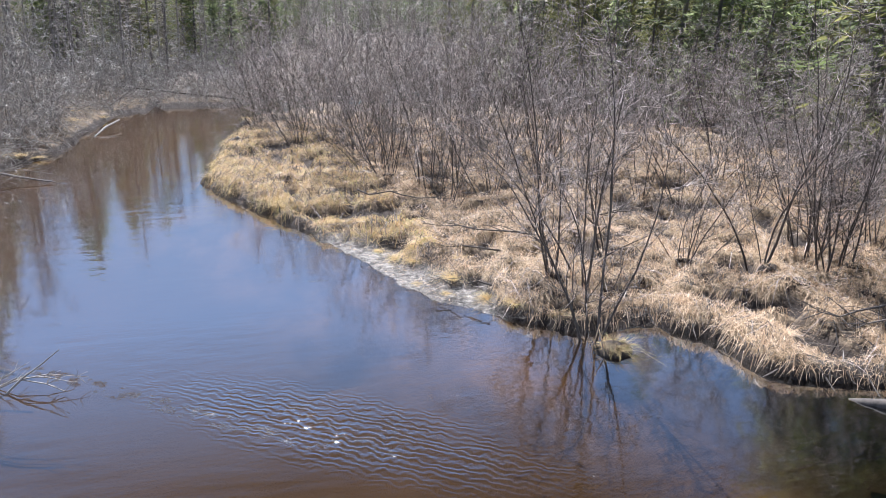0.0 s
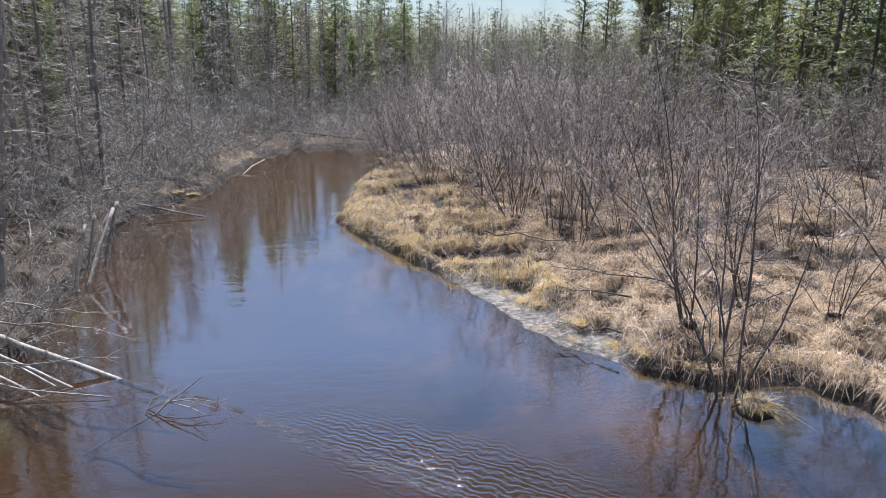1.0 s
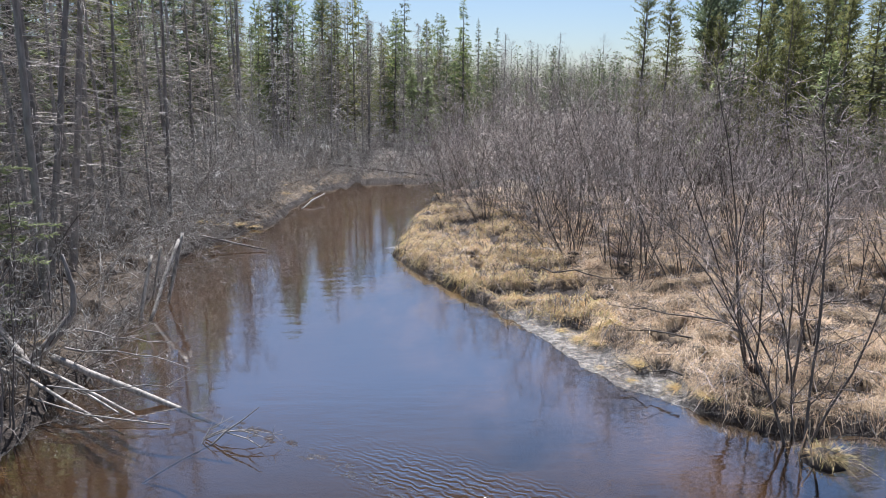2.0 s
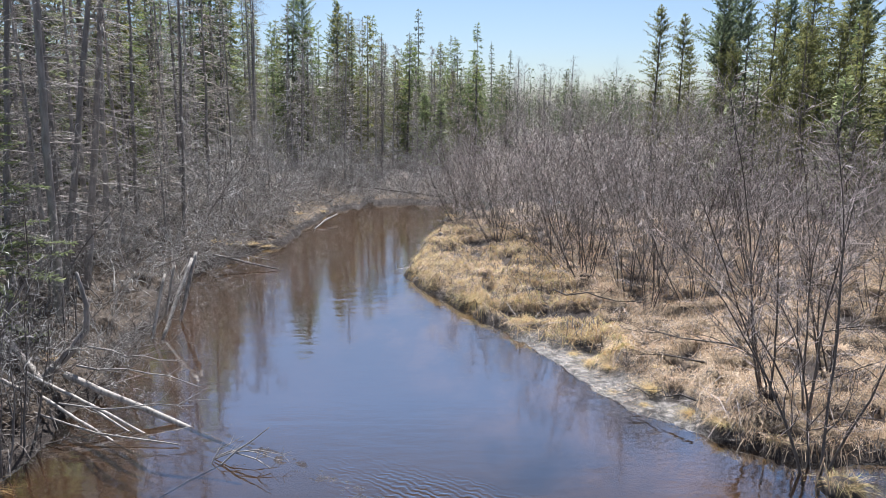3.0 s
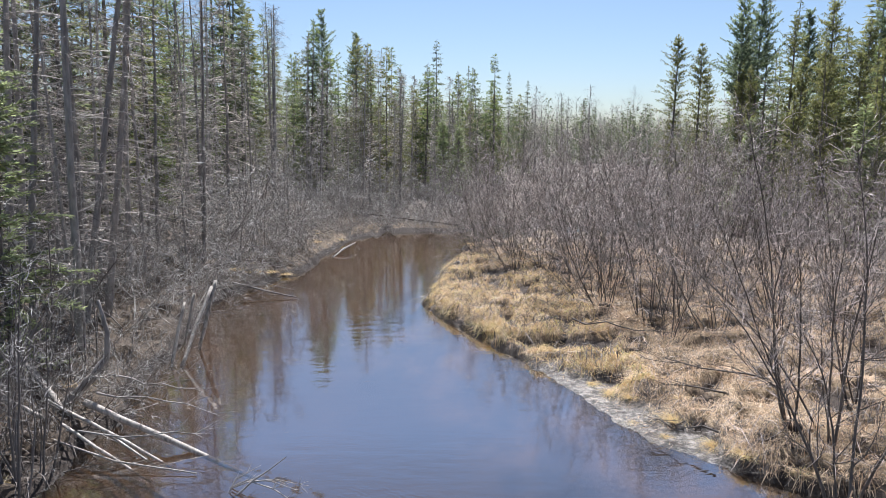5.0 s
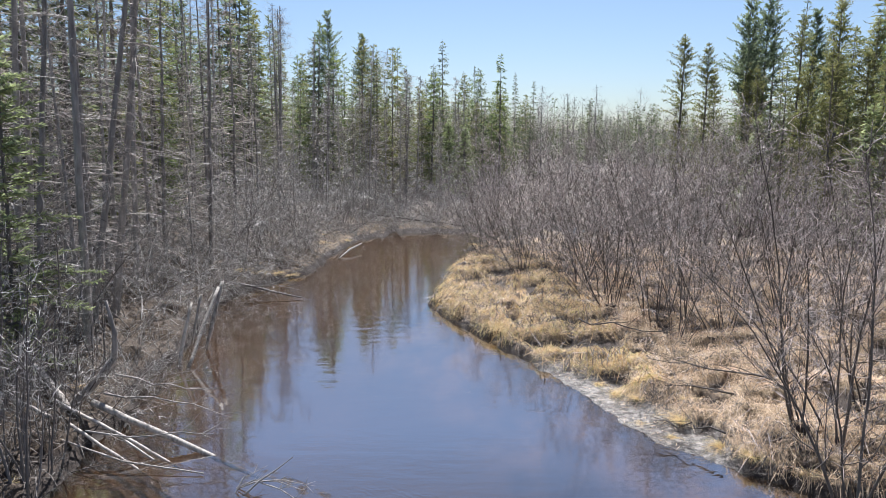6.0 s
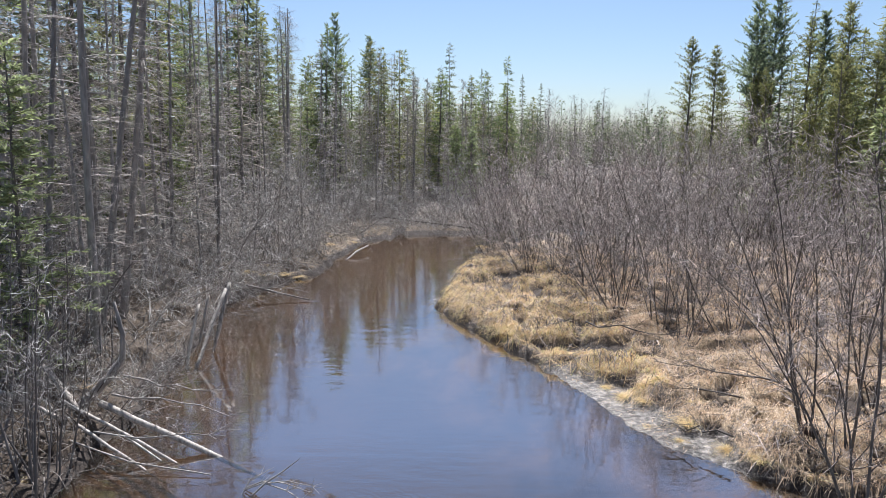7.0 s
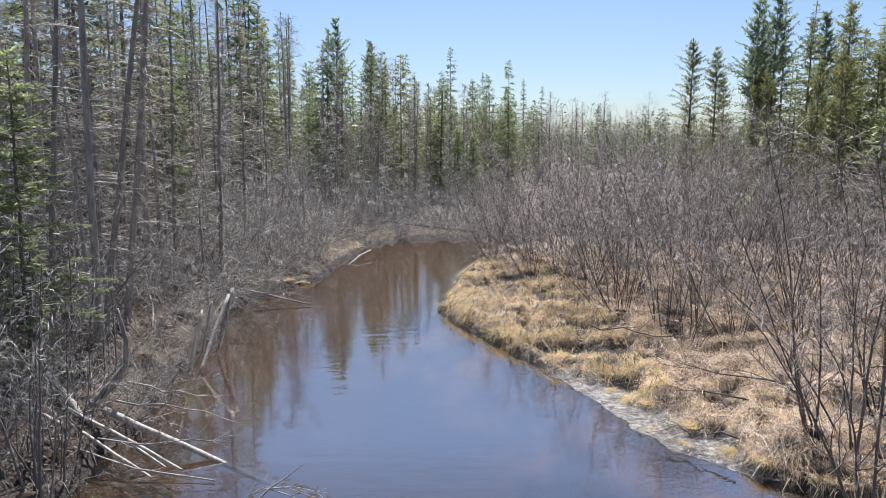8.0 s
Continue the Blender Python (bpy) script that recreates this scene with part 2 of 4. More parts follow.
    bp.inputs["Strength"].default_value, bp.inputs["Distance"].default_value = 0.25, 0.03
    l.new(height_sum, bp.inputs["Height"])
    gl = n.new("ShaderNodeBsdfGlossy")
    gl.inputs["Roughness"].default_value = 0.055
    l.new(bp.outputs[0], gl.inputs["Normal"])
    tr = n.new("ShaderNodeBsdfTransparent")
    tr.inputs[0].default_value = (0.60, 0.485, 0.335, 1)
    lw = n.new("ShaderNodeLayerWeight")
    lw.inputs["Blend"].default_value = 0.5
    l.new(bp.outputs[0], lw.inputs["Normal"])
    fr = n.new("ShaderNodeMapRange")
    l.new(lw.outputs["Facing"], fr.inputs[0])
    fr.inputs["From Min"].default_value, fr.inputs["From Max"].default_value = 0.41, 0.62
    fr.inputs["To Min"].default_value, fr.inputs["To Max"].default_value = 0.03, 0.66
    ms = n.new("ShaderNodeMixShader")
    l.new(fr.outputs[0], ms.inputs[0])
    l.new(tr.outputs[0], ms.inputs[1])
    l.new(gl.outputs[0], ms.inputs[2])
    l.new(ms.outputs[0], n["Material Output"].inputs[0])
    return m


M_GROUND, M_WATER = ground_mat(), water_mat()

# ---------------------------------------------------------------- the lie of the land
RIGHT_BANK = [(10.5, -30), (9.8, -4), (9.0, 2.0), (8.2, 3.7), (7.2, 4.6), (6.4, 5.0), (5.7, 5.2), (5.55, 5.6), (5.4, 6.3), (5.1, 6.75), (4.5, 6.75),
              (3.8, 6.9), (3.2, 7.6), (2.7, 8.2), (2.3, 9.2), (1.85, 10.6), (1.4, 11.6), (0.5, 13.4), (0.1, 15.5), (0.22, 17.4), (0.6, 20.3),
              (0.95, 21.6), (1.1, 23.6), (1.9, 25.6), (4.2, 27.2), (9.0, 28.6), (16.0, 31.0)]
LEFT_BANK = [(16.0, 33.0), (8.6, 30.6), (3.0, 29.2), (0.4, 28.0), (-1.6, 27.1), (-2.5, 26.4), (-3.0, 23.4), (-3.4, 19.5), (-4.2, 17.2), (-4.5, 15.0), (-4.4, 13.0), (-4.2, 11.5),
             (-4.1, 10.0), (-3.9, 9.0), (-3.75, 8.2), (-3.8, 7.4), (-3.9, 6.6), (-4.3, 5.4), (-4.8, 3.5), (-5.2, 0.0), (-5.4, -30)]
STREAM = np.array(RIGHT_BANK + LEFT_BANK)


def hashed(i, j, seed):
    h = np.sin(i * 127.1 + j * 311.7 + seed * 74.7) * 43758.5453
    return h - np.floor(h)


def lumps(x, y, size, seed):
    """Smooth value noise, 0 to 1."""
    u, v = np.asarray(x, float) / size, np.asarray(y, float) / size
    i, j = np.floor(u), np.floor(v)
    u, v = u - i, v - j
    u, v = u * u * (3 - 2 * u), v * v * (3 - 2 * v)
    return (hashed(i, j, seed) * (1 - u) + hashed(i + 1, j, seed) * u) * (1 - v) + (hashed(i, j + 1, seed) * (1 - u) + hashed(i + 1, j + 1, seed) * u) * v


def shore(x, y):
    """Metres from the water's edge: above 0 on land."""
    x, y = np.asarray(x, float), np.asarray(y, float)
    calm = 1 - 0.5 * flat(x, y)
    x = x + calm * (0.35 * (lumps(x, y, 0.9, 3) - 0.5) + 0.18 * (lumps(x, y, 0.35, 5) - 0.5) + 0.10 * (lumps(x, y, 0.17, 6) - 0.5))
    y = y + calm * 0.35 * (lumps(x, y, 0.8, 4) - 0.5)
    best, inside = np.full(x.shape, 1e9), np.zeros(x.shape, bool)
    for (x0, y0), (x1, y1) in zip(STREAM, np.roll(STREAM, -1, 0)):
        dx, dy = x1 - x0, y1 - y0
        t = np.clip(((x - x0) * dx + (y - y0) * dy) / (dx * dx + dy * dy), 0, 1)
        best = np.minimum(best, np.hypot(x - x0 - t * dx, y - y0 - t * dy))
        if dy != 0:
            inside ^= ((y0 > y) != (y1 > y)) & (x < dx * (y - y0) / dy + x0)
    return np.where(inside, -best, best)


def flat(x, y):
    """The low mud flat on the right bank, 0 to 1."""
    t = np.clip((np.asarray(y) - 7.9) / 2.7, 0, 1)
    d = np.hypot(np.asarray(x) - (3.0 - 1.1 * t), np.asarray(y) - (7.9 + 2.7 * t))
    return np.exp(-(d / 0.4) ** 2)


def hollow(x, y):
    """Hollows between the hummocks, sunk and coloured darker, 0 to 1."""
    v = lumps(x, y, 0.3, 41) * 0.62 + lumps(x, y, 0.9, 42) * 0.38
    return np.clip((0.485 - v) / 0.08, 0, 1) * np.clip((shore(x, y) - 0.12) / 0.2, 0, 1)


def scour_and_bay_dark(x, y):
    """The deep scour in the bed, and the bay's bed darkened for the trees' dark reflection, 0 to 1."""
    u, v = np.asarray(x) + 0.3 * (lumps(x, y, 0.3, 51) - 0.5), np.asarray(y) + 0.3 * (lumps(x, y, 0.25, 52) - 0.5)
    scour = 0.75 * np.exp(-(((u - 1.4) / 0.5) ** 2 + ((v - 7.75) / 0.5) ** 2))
    bay_dark = 0.85 * np.clip((u - 4.3) / 1.3, 0, 1) * np.clip((6.6 - v) / 0.8, 0, 1)
    return np.maximum(scour, bay_dark)


def sand(x, y):
    """Pale sand in the shallows along the right bank, 0 to 1."""
    x, y = np.asarray(x, float), np.asarray(y, float)
    best = np.full(x.shape, 1e9)
    for (x0, y0), (x1, y1) in zip(RIGHT_BANK[2:19], RIGHT_BANK[3:20]):
        dx, dy = x1 - x0, y1 - y0
        t = np.clip(((x - x0) * dx + (y - y0) * dy) / (dx * dx + dy * dy), 0, 1)
        best = np.minimum(best, np.hypot(x - x0 - t * dx, y - y0 - t * dy))
    return np.clip(1.35 - best / 1.5, 0, 1) * np.clip(0.25 + 1.0 * lumps(x, y, 1.1, 71), 0, 1) * np.clip((5.0 - x + 0.6 * lumps(x, y, 0.6, 72)) / 1.2, 0, 1)


def pool(x, y):
    """The dark silt of the deeper pool at the near end, and the right bay's painted-in dark, 0 to 1."""
    x, y = np.asarray(x, float), np.asarray(y, float)
    near = np.clip((14.0 - y + 1.2 * (lumps(x, y, 1.6, 73) - 0.5)) / 5.0, 0, 1) * 0.8
    return np.maximum(near * np.clip((x + 3.2 + 1.4 * (lumps(x, y, 1.3, 75) - 0.5)) / 2.0, 0, 1), np.clip((x - 3.6 + 0.8 * (lumps(x, y, 0.8, 74) - 0.5)) / 1.8, 0, 1))


def height(x, y):
    x, y = np.asarray(x, float), np.asarray(y, float)
    s = shore(x, y)
    land = 0.20 * (1 - np.exp(-np.maximum(s, 0) / (0.11 + 0.3 * flat(x, y)))) * (1 - 0.75 * flat(x, y)) + 0.012 * np.clip(s, 0, 30)
    rough = (lumps(x, y, 0.5, 7) - 0.55) * 0.15 + (lumps(x, y, 0.2, 8) - 0.5) * 0.12 + (lumps(x, y, 2.3, 9) - 0.4) * 0.16
    land = land + rough * np.clip(s / 0.6, 0, 1) * (1 - 0.7 * flat(x, y)) - 0.16 * hollow(x, y)
    land = land + np.where(x < -3, 0.3 * np.clip(s / 4, 0, 1), 0)
    land = land + np.clip((np.hypot(x, y) - 150) * 0.05, 0, 9)
    bed = -0.05 * (1 - np.exp(np.minimum(s, 0) / 0.1)) - 0.55 * (1 - np.exp(np.minimum(s, 0) / 1.1)) + (lumps(x, y, 0.7, 11) - 0.5) * 0.10 * np.clip(-s, 0, 1) - 0.5 * scour_and_bay_dark(x, y)
    return np.where(s > 0, np.maximum(land, np.minimum(0.02, s * 0.2)), bed)


def z_at(x, y):
    return float(height(np.array([x]), np.array([y]))[0])


def grid_axis(lo, hi, step, far):
    inner = np.arange(lo, hi + step / 2, step)
    out, d = [], step
    while not out or out[-1] < far:
        d *= 1.3
        out.append((out[-1] if out else 0) + d)
    out = np.array(out)
    return np.r_[(lo - out)[::-1], inner, hi + out]


def mesh_of(name, verts, faces, material, smooth=False):
    me = bpy.data.meshes.new(name)
    me.from_pydata(verts, [], faces)
    me.materials.append(material)
    if smooth:
        me.shade_smooth()
    return me


gx, gy = grid_axis(-6, 11, 0.09, 2500), grid_axis(3.5, 22, 0.09, 2500)
X, Y = np.meshgrid(gx, gy)
Z = height(X, Y)
nx, ny = len(gx), len(gy)
idx = np.arange(nx * ny).reshape(ny, nx)
quads = np.stack([idx[:-1, :-1], idx[:-1, 1:], idx[1:, 1:], idx[1:, :-1]], -1).reshape(-1, 4)
ground = new("ground", mesh_of("ground", np.stack([X, Y, Z], -1).reshape(-1, 3).tolist(), quads.tolist(), M_GROUND, True))
fl = ground.data.attributes.new("flat", "FLOAT", "POINT")
fl.data.foreach_set("value", np.clip(flat(X, Y) * 1.8, 0, 1).ravel().astype(np.float32))
for name, values in (("hollow", hollow(X, Y)), ("scour_and_bay_dark", scour_and_bay_dark(X, Y)), ("sand", sand(X, Y)), ("pool", pool(X, Y))):
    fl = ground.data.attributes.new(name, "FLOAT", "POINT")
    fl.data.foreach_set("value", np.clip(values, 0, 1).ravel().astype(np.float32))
tagged(ground, "marshy ground of dead grass, mud and forest litter", "ground", kind="structure")
water = new("water", mesh_of("water", [(-9, -30, 0), (14, -30, 0), (14, 60, 0), (-9, 60, 0)], [(0, 1, 2, 3)], M_WATER))
tagged(water, "still brown stream water reflecting sky and trees", "water", kind="structure")


# ---------------------------------------------------------------- builders
class Wood:
    """Verts and faces of many tapered tubes and blades."""

    def __init__(self):
        self.v, self.f = [], []

    def tube(self, pts, radii, sides=5, cap=False):
        pts = [Vector(p) for p in pts]
        first = len(self.v)
        for k, p in enumerate(pts):
            way = (pts[min(k + 1, len(pts) - 1)] - pts[max(k - 1, 0)]).normalized()
            u = way.cross(Vector((0.31, 0.83, 0.46))).normalized()
            w = way.cross(u)
            for s in range(sides):
                a = 2 * math.pi * s / sides
                self.v.append(p + (u * math.cos(a) + w * math.sin(a)) * radii[k])
        for k in range(len(pts) - 1):
            for s in range(sides):
                a, b = first + k * sides + s, first + k * sides + (s + 1) % sides
                self.f.append((a, b, b + sides, a + sides))
        if cap:
            self.f.append(tuple(first + s for s in range(sides))[::-1])
            self.f.append(tuple(first + (len(pts) - 1) * sides + s for s in range(sides)))

    def twig(self, pts, r):
        """A fine three-sided twig through three or more points, tapering to a point."""
        first, last = len(self.v), len(pts) - 1
        for k in range(last):
            way = (pts[k + 1] - pts[k]).normalized()
            u = way.orthogonal().normalized()
            w = way.cross(u)
            q = r * (1 - 0.6 * k / last)
            self.v += [p for p in (pts[k] + u * q, pts[k] + (w * 0.87 - u * 0.5) * q, pts[k] - (w * 0.87 + u * 0.5) * q)]
        self.v.append(pts[-1])
        for k in range(last - 1):
            a = first + 3 * k
            self.f += [(a, a + 1, a + 4, a + 3), (a + 1, a + 2, a + 5, a + 4), (a + 2, a, a + 3, a + 5)]
        a, tip = first + 3 * (last - 1), len(self.v) - 1
        self.f += [(a, a + 1, tip), (a + 1, a + 2, tip), (a + 2, a, tip)]

    def spray(self, base, tip, width, side):
        n = len(self.v)
        mid = base.lerp(tip, 0.45)
        self.v += [base, mid + side * width, tip, mid - side * width]
        self.f.append((n, n + 1, n + 2, n + 3))

    def needle(self, base, tip, width, side):
        n = len(self.v)
        self.v += [base + side * width, tip, base - side * width]
        self.f.append((n, n + 1, n + 2))

    def blade(self, pts, width, side):
        n = len(self.v)
        for k, p in enumerate(pts):
            w = width * (1 - 0.85 * k / (len(pts) - 1))
            self.v += [p + side * w, p - side * w]
        for k in range(len(pts) - 1):
            a = n + 2 * k
            self.f.append((a, a + 1, a + 3, a + 2))

    def mesh(self, name, material, smooth=True):
        return mesh_of(name, [tuple(p) for p in self.v], self.f, material, smooth)


def part(name, wood, material, parent, label=""):
    ob = new(name, wood.mesh(name, material))
    ob.parent = parent
    if label:
        ob["label"] = label
    return ob


def away(rng, way, angle):
    """A unit vector that leaves way by about that angle, to a random side."""
    side = way.cross(Vector((rng.uniform(-1, 1), rng.uniform(-1, 1), rng.uniform(-1, 1)))).normalized()
    return (way * math.cos(angle) + side * math.sin(angle)).normalized()


def bent(rng, start, way, length, n, wobble, lift=0.0):
    pts, way = [start], way.copy()
    for _ in range(n):
        way = (way + Vector((rng.gauss(0, wobble), rng.gauss(0, wobble), rng.gauss(0, wobble) + lift))).normalized()
        pts.append(pts[-1] + way * (length / n))
    return pts


def arch(rng, start, way, length, n, curl, wobble):
    """A line that bends by curl, a vector, over its whole length, and wavers."""
    pts, way = [start], way.copy()
    for _ in range(n):
        way = (way + curl / n + Vector((rng.gauss(0, wobble), rng.gauss(0, wobble), rng.gauss(0, wobble)))).normalized()
        pts.append(pts[-1] + way * (length / n))
    return pts


def bush(name, seed, tall, stems, lean, bark, twig_mat, branches=14, twigs=9, thick=0.016, rise=0.35, lower=0.22, spread=0.14, fat=0.0036, bias=0.0, long=0.34):
    """A many-stemmed bare shrub. rise: how far stems and branches turn up (below 0: down) on their way; bias: a lean of all stems towards -x."""
    rng = random.Random(seed)
    root = new(name)
    fine, side = Wood(), Wood()
    turn = rng.uniform(0, 6.28)
    for s in range(stems):
        wood = Wood()
        a = turn + 6.283 * s / stems + rng.uniform(-0.6, 0.6)
        out = lean * rng.uniform(0.1, 1.3)
        way = (Vector((math.cos(a) * math.sin(out), math.sin(a) * math.sin(out), math.cos(out))) - Vector((bias * rng.random(), 0, 0))).normalized()
        length = tall * rng.uniform(0.55, 1.12)
        r0 = thick * rng.uniform(0.55, 1.35) * (0.5 + 0.5 * length / tall)
        off = spread * rng.uniform(0.1, 1.4)
        base = Vector((math.cos(a) * off, math.sin(a) * off, -0.14))
        curl = Vector((rng.gauss(0, 0.3), rng.gauss(0, 0.3), rise * rng.uniform(0.2, 1.6)))
        pts = arch(rng, base, way, length, 12, curl, 0.055)
        wood.tube(pts, [r0 * (1 - 0.85 * k / 12) for k in range(13)], 6)
        for _ in range(max(5, round(branches * length / tall))):
            u = lower + (0.98 - lower) * rng.random() ** 0.75
            k = min(int(u * 12), 11)
            start = pts[k].lerp(pts[k + 1], u * 12 - k)
            bway = away(rng, (pts[k + 1] - pts[k]).normalized(), rng.uniform(0.45, 1.1))
            blen = tall * rng.uniform(0.10, long) * (1.2 - 0.65 * u)
            br = max(r0 * (1 - 0.85 * u) * 0.55, 0.0035)
            bp = arch(rng, start, bway, blen, 5, Vector((rng.gauss(0, 0.25), rng.gauss(0, 0.25), rise)), 0.14)
            side.tube(bp, [max(br * (1 - 0.8 * q / 5), 0.0024) for q in range(6)], 3)
            for _ in range(max(3, round(twigs * blen / (tall * 0.2)))):
                v = rng.uniform(0.08, 1.0)
                q = min(int(v * 5), 4)
                tp = bp[q].lerp(bp[q + 1], v * 5 - q)
                tway = away(rng, (bp[q + 1] - bp[q]).normalized(), rng.uniform(0.35, 1.15))
                fine.twig(arch(rng, tp, tway, rng.uniform(0.08, 0.36) * tall / 3.3, 3, Vector((0, 0, rise * 0.8)), 0.24), fat)
        part("stem", wood, bark, root)
    part("branch_spread", side, bark, root)["kind"] = "stuff"
    part("twig_spread", fine, twig_mat, root)["kind"] = "stuff"
    return root


def dead_conifer(name, seed, tall, thick, reach, bare=0.06, step=0.13, twigs=6, limb=0.0085, bark=None):
    """A dead or bare standing conifer: a straight trunk and many thin limbs that arch down and turn up at the tip."""
    rng = random.Random(seed)
    root = new(name)
    trunk, limbs = Wood(), Wood()
    bow = Vector((rng.gauss(0, 0.12), rng.gauss(0, 0.12), 0))
    pts = [bow * (k / 12) ** 2 + Vector((rng.gauss(0, 0.012), rng.gauss(0, 0.012), -0.2 + tall * k / 12)) for k in range(13)]
    trunk.tube(pts, [thick * (1 - 0.9 * k / 12) * rng.uniform(0.95, 1.06) + 0.006 for k in range(13)], 9)
    z = tall * bare
    while z < tall * 0.97:
        k = min(int((z + 0.2) / tall * 12), 11)
        c = pts[k].lerp(pts[k + 1], min(max((z + 0.2) / tall * 12 - k, 0), 1))
        for _ in range(rng.choice((2, 3, 3, 4))):
            a = rng.uniform(0, 6.283)
            way = Vector((math.cos(a), math.sin(a), rng.uniform(-0.25, 0.35))).normalized()
            ln = reach * rng.uniform(0.2, 1.0) * (1.08 - 0.8 * z / tall)
            snapped = rng.random() < 0.25
            bp = arch(rng, c, way, ln * (0.4 if snapped else 1), 4, Vector((rng.gauss(0, 0.2), rng.gauss(0, 0.2), rng.uniform(-0.75, 0.05))), 0.07)
            limbs.tube(bp, [limb * f for f in (1.0, 0.82, 0.65, 0.47, 0.26)], 3)
            for _ in range(2 if snapped else twigs):
                v = rng.uniform(0.2, 1.0)
                q = min(int(v * 4), 3)
                tp = bp[q].lerp(bp[q + 1], v * 4 - q)
                tway = away(rng, (bp[q + 1] - bp[q]).normalized(), rng.uniform(0.5, 1.1))
                limbs.twig(arch(rng, tp, tway, rng.uniform(0.1, 0.42), 2, Vector((0, 0, -0.2)), 0.2), limb * 0.4)
        z += step * rng.uniform(0.6, 1.5)
    part("trunk", trunk, M_GREY, root)
    part("dead_limb_spread", limbs, bark or M_DEADTWIG, root)["kind"] = "stuff"
    return root


def conifer(name, seed, tall, width, needles, shape, bare=0.05, gap=0.3, per=6, rise=0.1, droop=0.35, dense=26, size=0.26, thick=0.09, hang=0.15, miss=0.15, flat_fan=0.35):
    """A living conifer: whorls of boughs, each a drooping limb with a fan of needled twigs. shape(u) gives the crown's radius from foot 0 to top 1;
    dense: twigs to a metre of bough; hang: how far twigs droop; flat_fan: how much a fan is spread up and down."""
    rng = random.Random(seed)
    root = new(name)
    trunk, crown, boughs = Wood(), Wood(), Wood()
    bow = Vector((rng.gauss(0, 0.10), rng.gauss(0, 0.10), 0))
    pts = [bow * (k / 9) ** 2 + Vector((rng.gauss(0, 0.012), rng.gauss(0, 0.012), -0.25 + (tall + 0.25) * k / 9)) for k in range(10)]
    trunk.tube(pts, [thick * (1 - 0.93 * k / 9) + 0.004 for k in range(10)], 8)
    z = tall * bare
    lopsided = [rng.uniform(0.7, 1.15) for _ in range(7)]
    while z < tall * 0.985:
        u = z / tall
        whorl = width * shape(u) * rng.uniform(0.78, 1.12)
        turn = rng.uniform(0, 6.283)
        count = per if u < 0.85 else max(3, per - 2)
        for b in range(count):
            if rng.random() < miss:
                continue
            a = turn + 6.283 * b / count + rng.uniform(-0.4, 0.4)
            ln = max(whorl * lopsided[int(a / 6.2832 * 7) % 7] * rng.uniform(0.7, 1.1), 0.08)
            zz = min(z + rng.uniform(-0.5, 0.5) * gap, tall * 0.985)
            k = min(int((zz + 0.25) / (tall + 0.25) * 9), 8)
            c = pts[k].lerp(pts[k + 1], (zz + 0.25) / (tall + 0.25) * 9 - k)
            up = rise + 1.1 * max(0.0, u - 0.72) + rng.uniform(-0.15, 0.15)
            way = Vector((math.cos(a), math.sin(a), up)).normalized()
            bp = arch(rng, c, way, ln, 4, Vector((0, 0, -droop * (1 - u) * rng.uniform(0.5, 1.5))), 0.05)
            boughs.twig([bp[0], bp[2], bp[4]], 0.016 * (1 - u) + 0.005)
            n = max(5, round(dense * ln))
            for q in range(n):
                v = 0.12 + 0.88 * (q + rng.random()) / n
                kk = min(int(v * 4), 3)
                p = bp[kk].lerp(bp[kk + 1], v * 4 - kk)
                ahead = (bp[kk + 1] - bp[kk]).normalized()
                across = ahead.cross(Vector((0, 0, 1))).normalized() * rng.choice((-1, 1))
                w2 = (ahead * rng.uniform(0.35, 1.0) + across * rng.uniform(0.1, 1.0) + Vector((0, 0, rng.gauss(0, flat_fan) - hang))).normalized()
                s = size * rng.uniform(0.5, 1.25) * (1.15 - 0.45 * v)
                across2 = w2.cross(Vector((rng.gauss(0, 0.6), rng.gauss(0, 0.6), 1))).normalized()
                crown.spray(p, p + w2 * s, s * rng.uniform(0.09, 0.17), across2)
        z += gap * rng.uniform(0.7, 1.3) * (1 if u < 0.8 else 0.6)
    for q in range(10):
        p = pts[-2].lerp(pts[-1], 0.55 + 0.045 * q)
        way = Vector((rng.gauss(0, 0.5), rng.gauss(0, 0.5), 1)).normalized()
        crown.spray(p, p + way * size * 0.7, size * 0.09, way.orthogonal().normalized())
    part("trunk", trunk, M_TRUNK, root)
    part("bough_spread", boughs, M_TRUNK, root)["kind"] = "stuff"
    part("crown", crown, needles, root)["kind"] = "stuff"
    return root


def spot(x, y, turn=0.0, scale=1.0, high=1.0, tilt=0.0, z=None):
    zz = z_at(x, y) if z is None else z
    return Matrix.Translation((x, y, zz)) @ Euler((radians(tilt), 0, radians(turn))).to_matrix().to_4x4() @ Matrix.Diagonal((scale, scale, scale * high, 1))


class Kind:
    """Built variants of a thing; put() sets the first at its place, and copies after that."""

    def __init__(self, protos, label, category, group):
        self.protos, self.used, self.rng = protos, set(), random.Random(len(label))
        for p in protos:
            tagged(p, label, category, group)

    def put(self, m, which=None, label=""):
        k = self.rng.randrange(len(self.protos)) if which is None else which % len(self.protos)
        p = self.protos[k]
        if k in self.used:
            ob = copy_thing(p, m)
        else:
            ob = p
            ob.matrix_basis = m
            self.used.add(k)
        if label:
            ob["label"] = label
        return ob


def spruce_shape(u):
    return (1 - u) ** 0.75 * (0.6 + 0.4 * min(1, u * 4)) + 0.03


def cedar_shape(u):
    return min(1.0, (1 - u) * 5.0) ** 0.7 * (0.85 + 0.15 * math.sin(u * 23)) * min(1, 0.6 + u * 1.4)


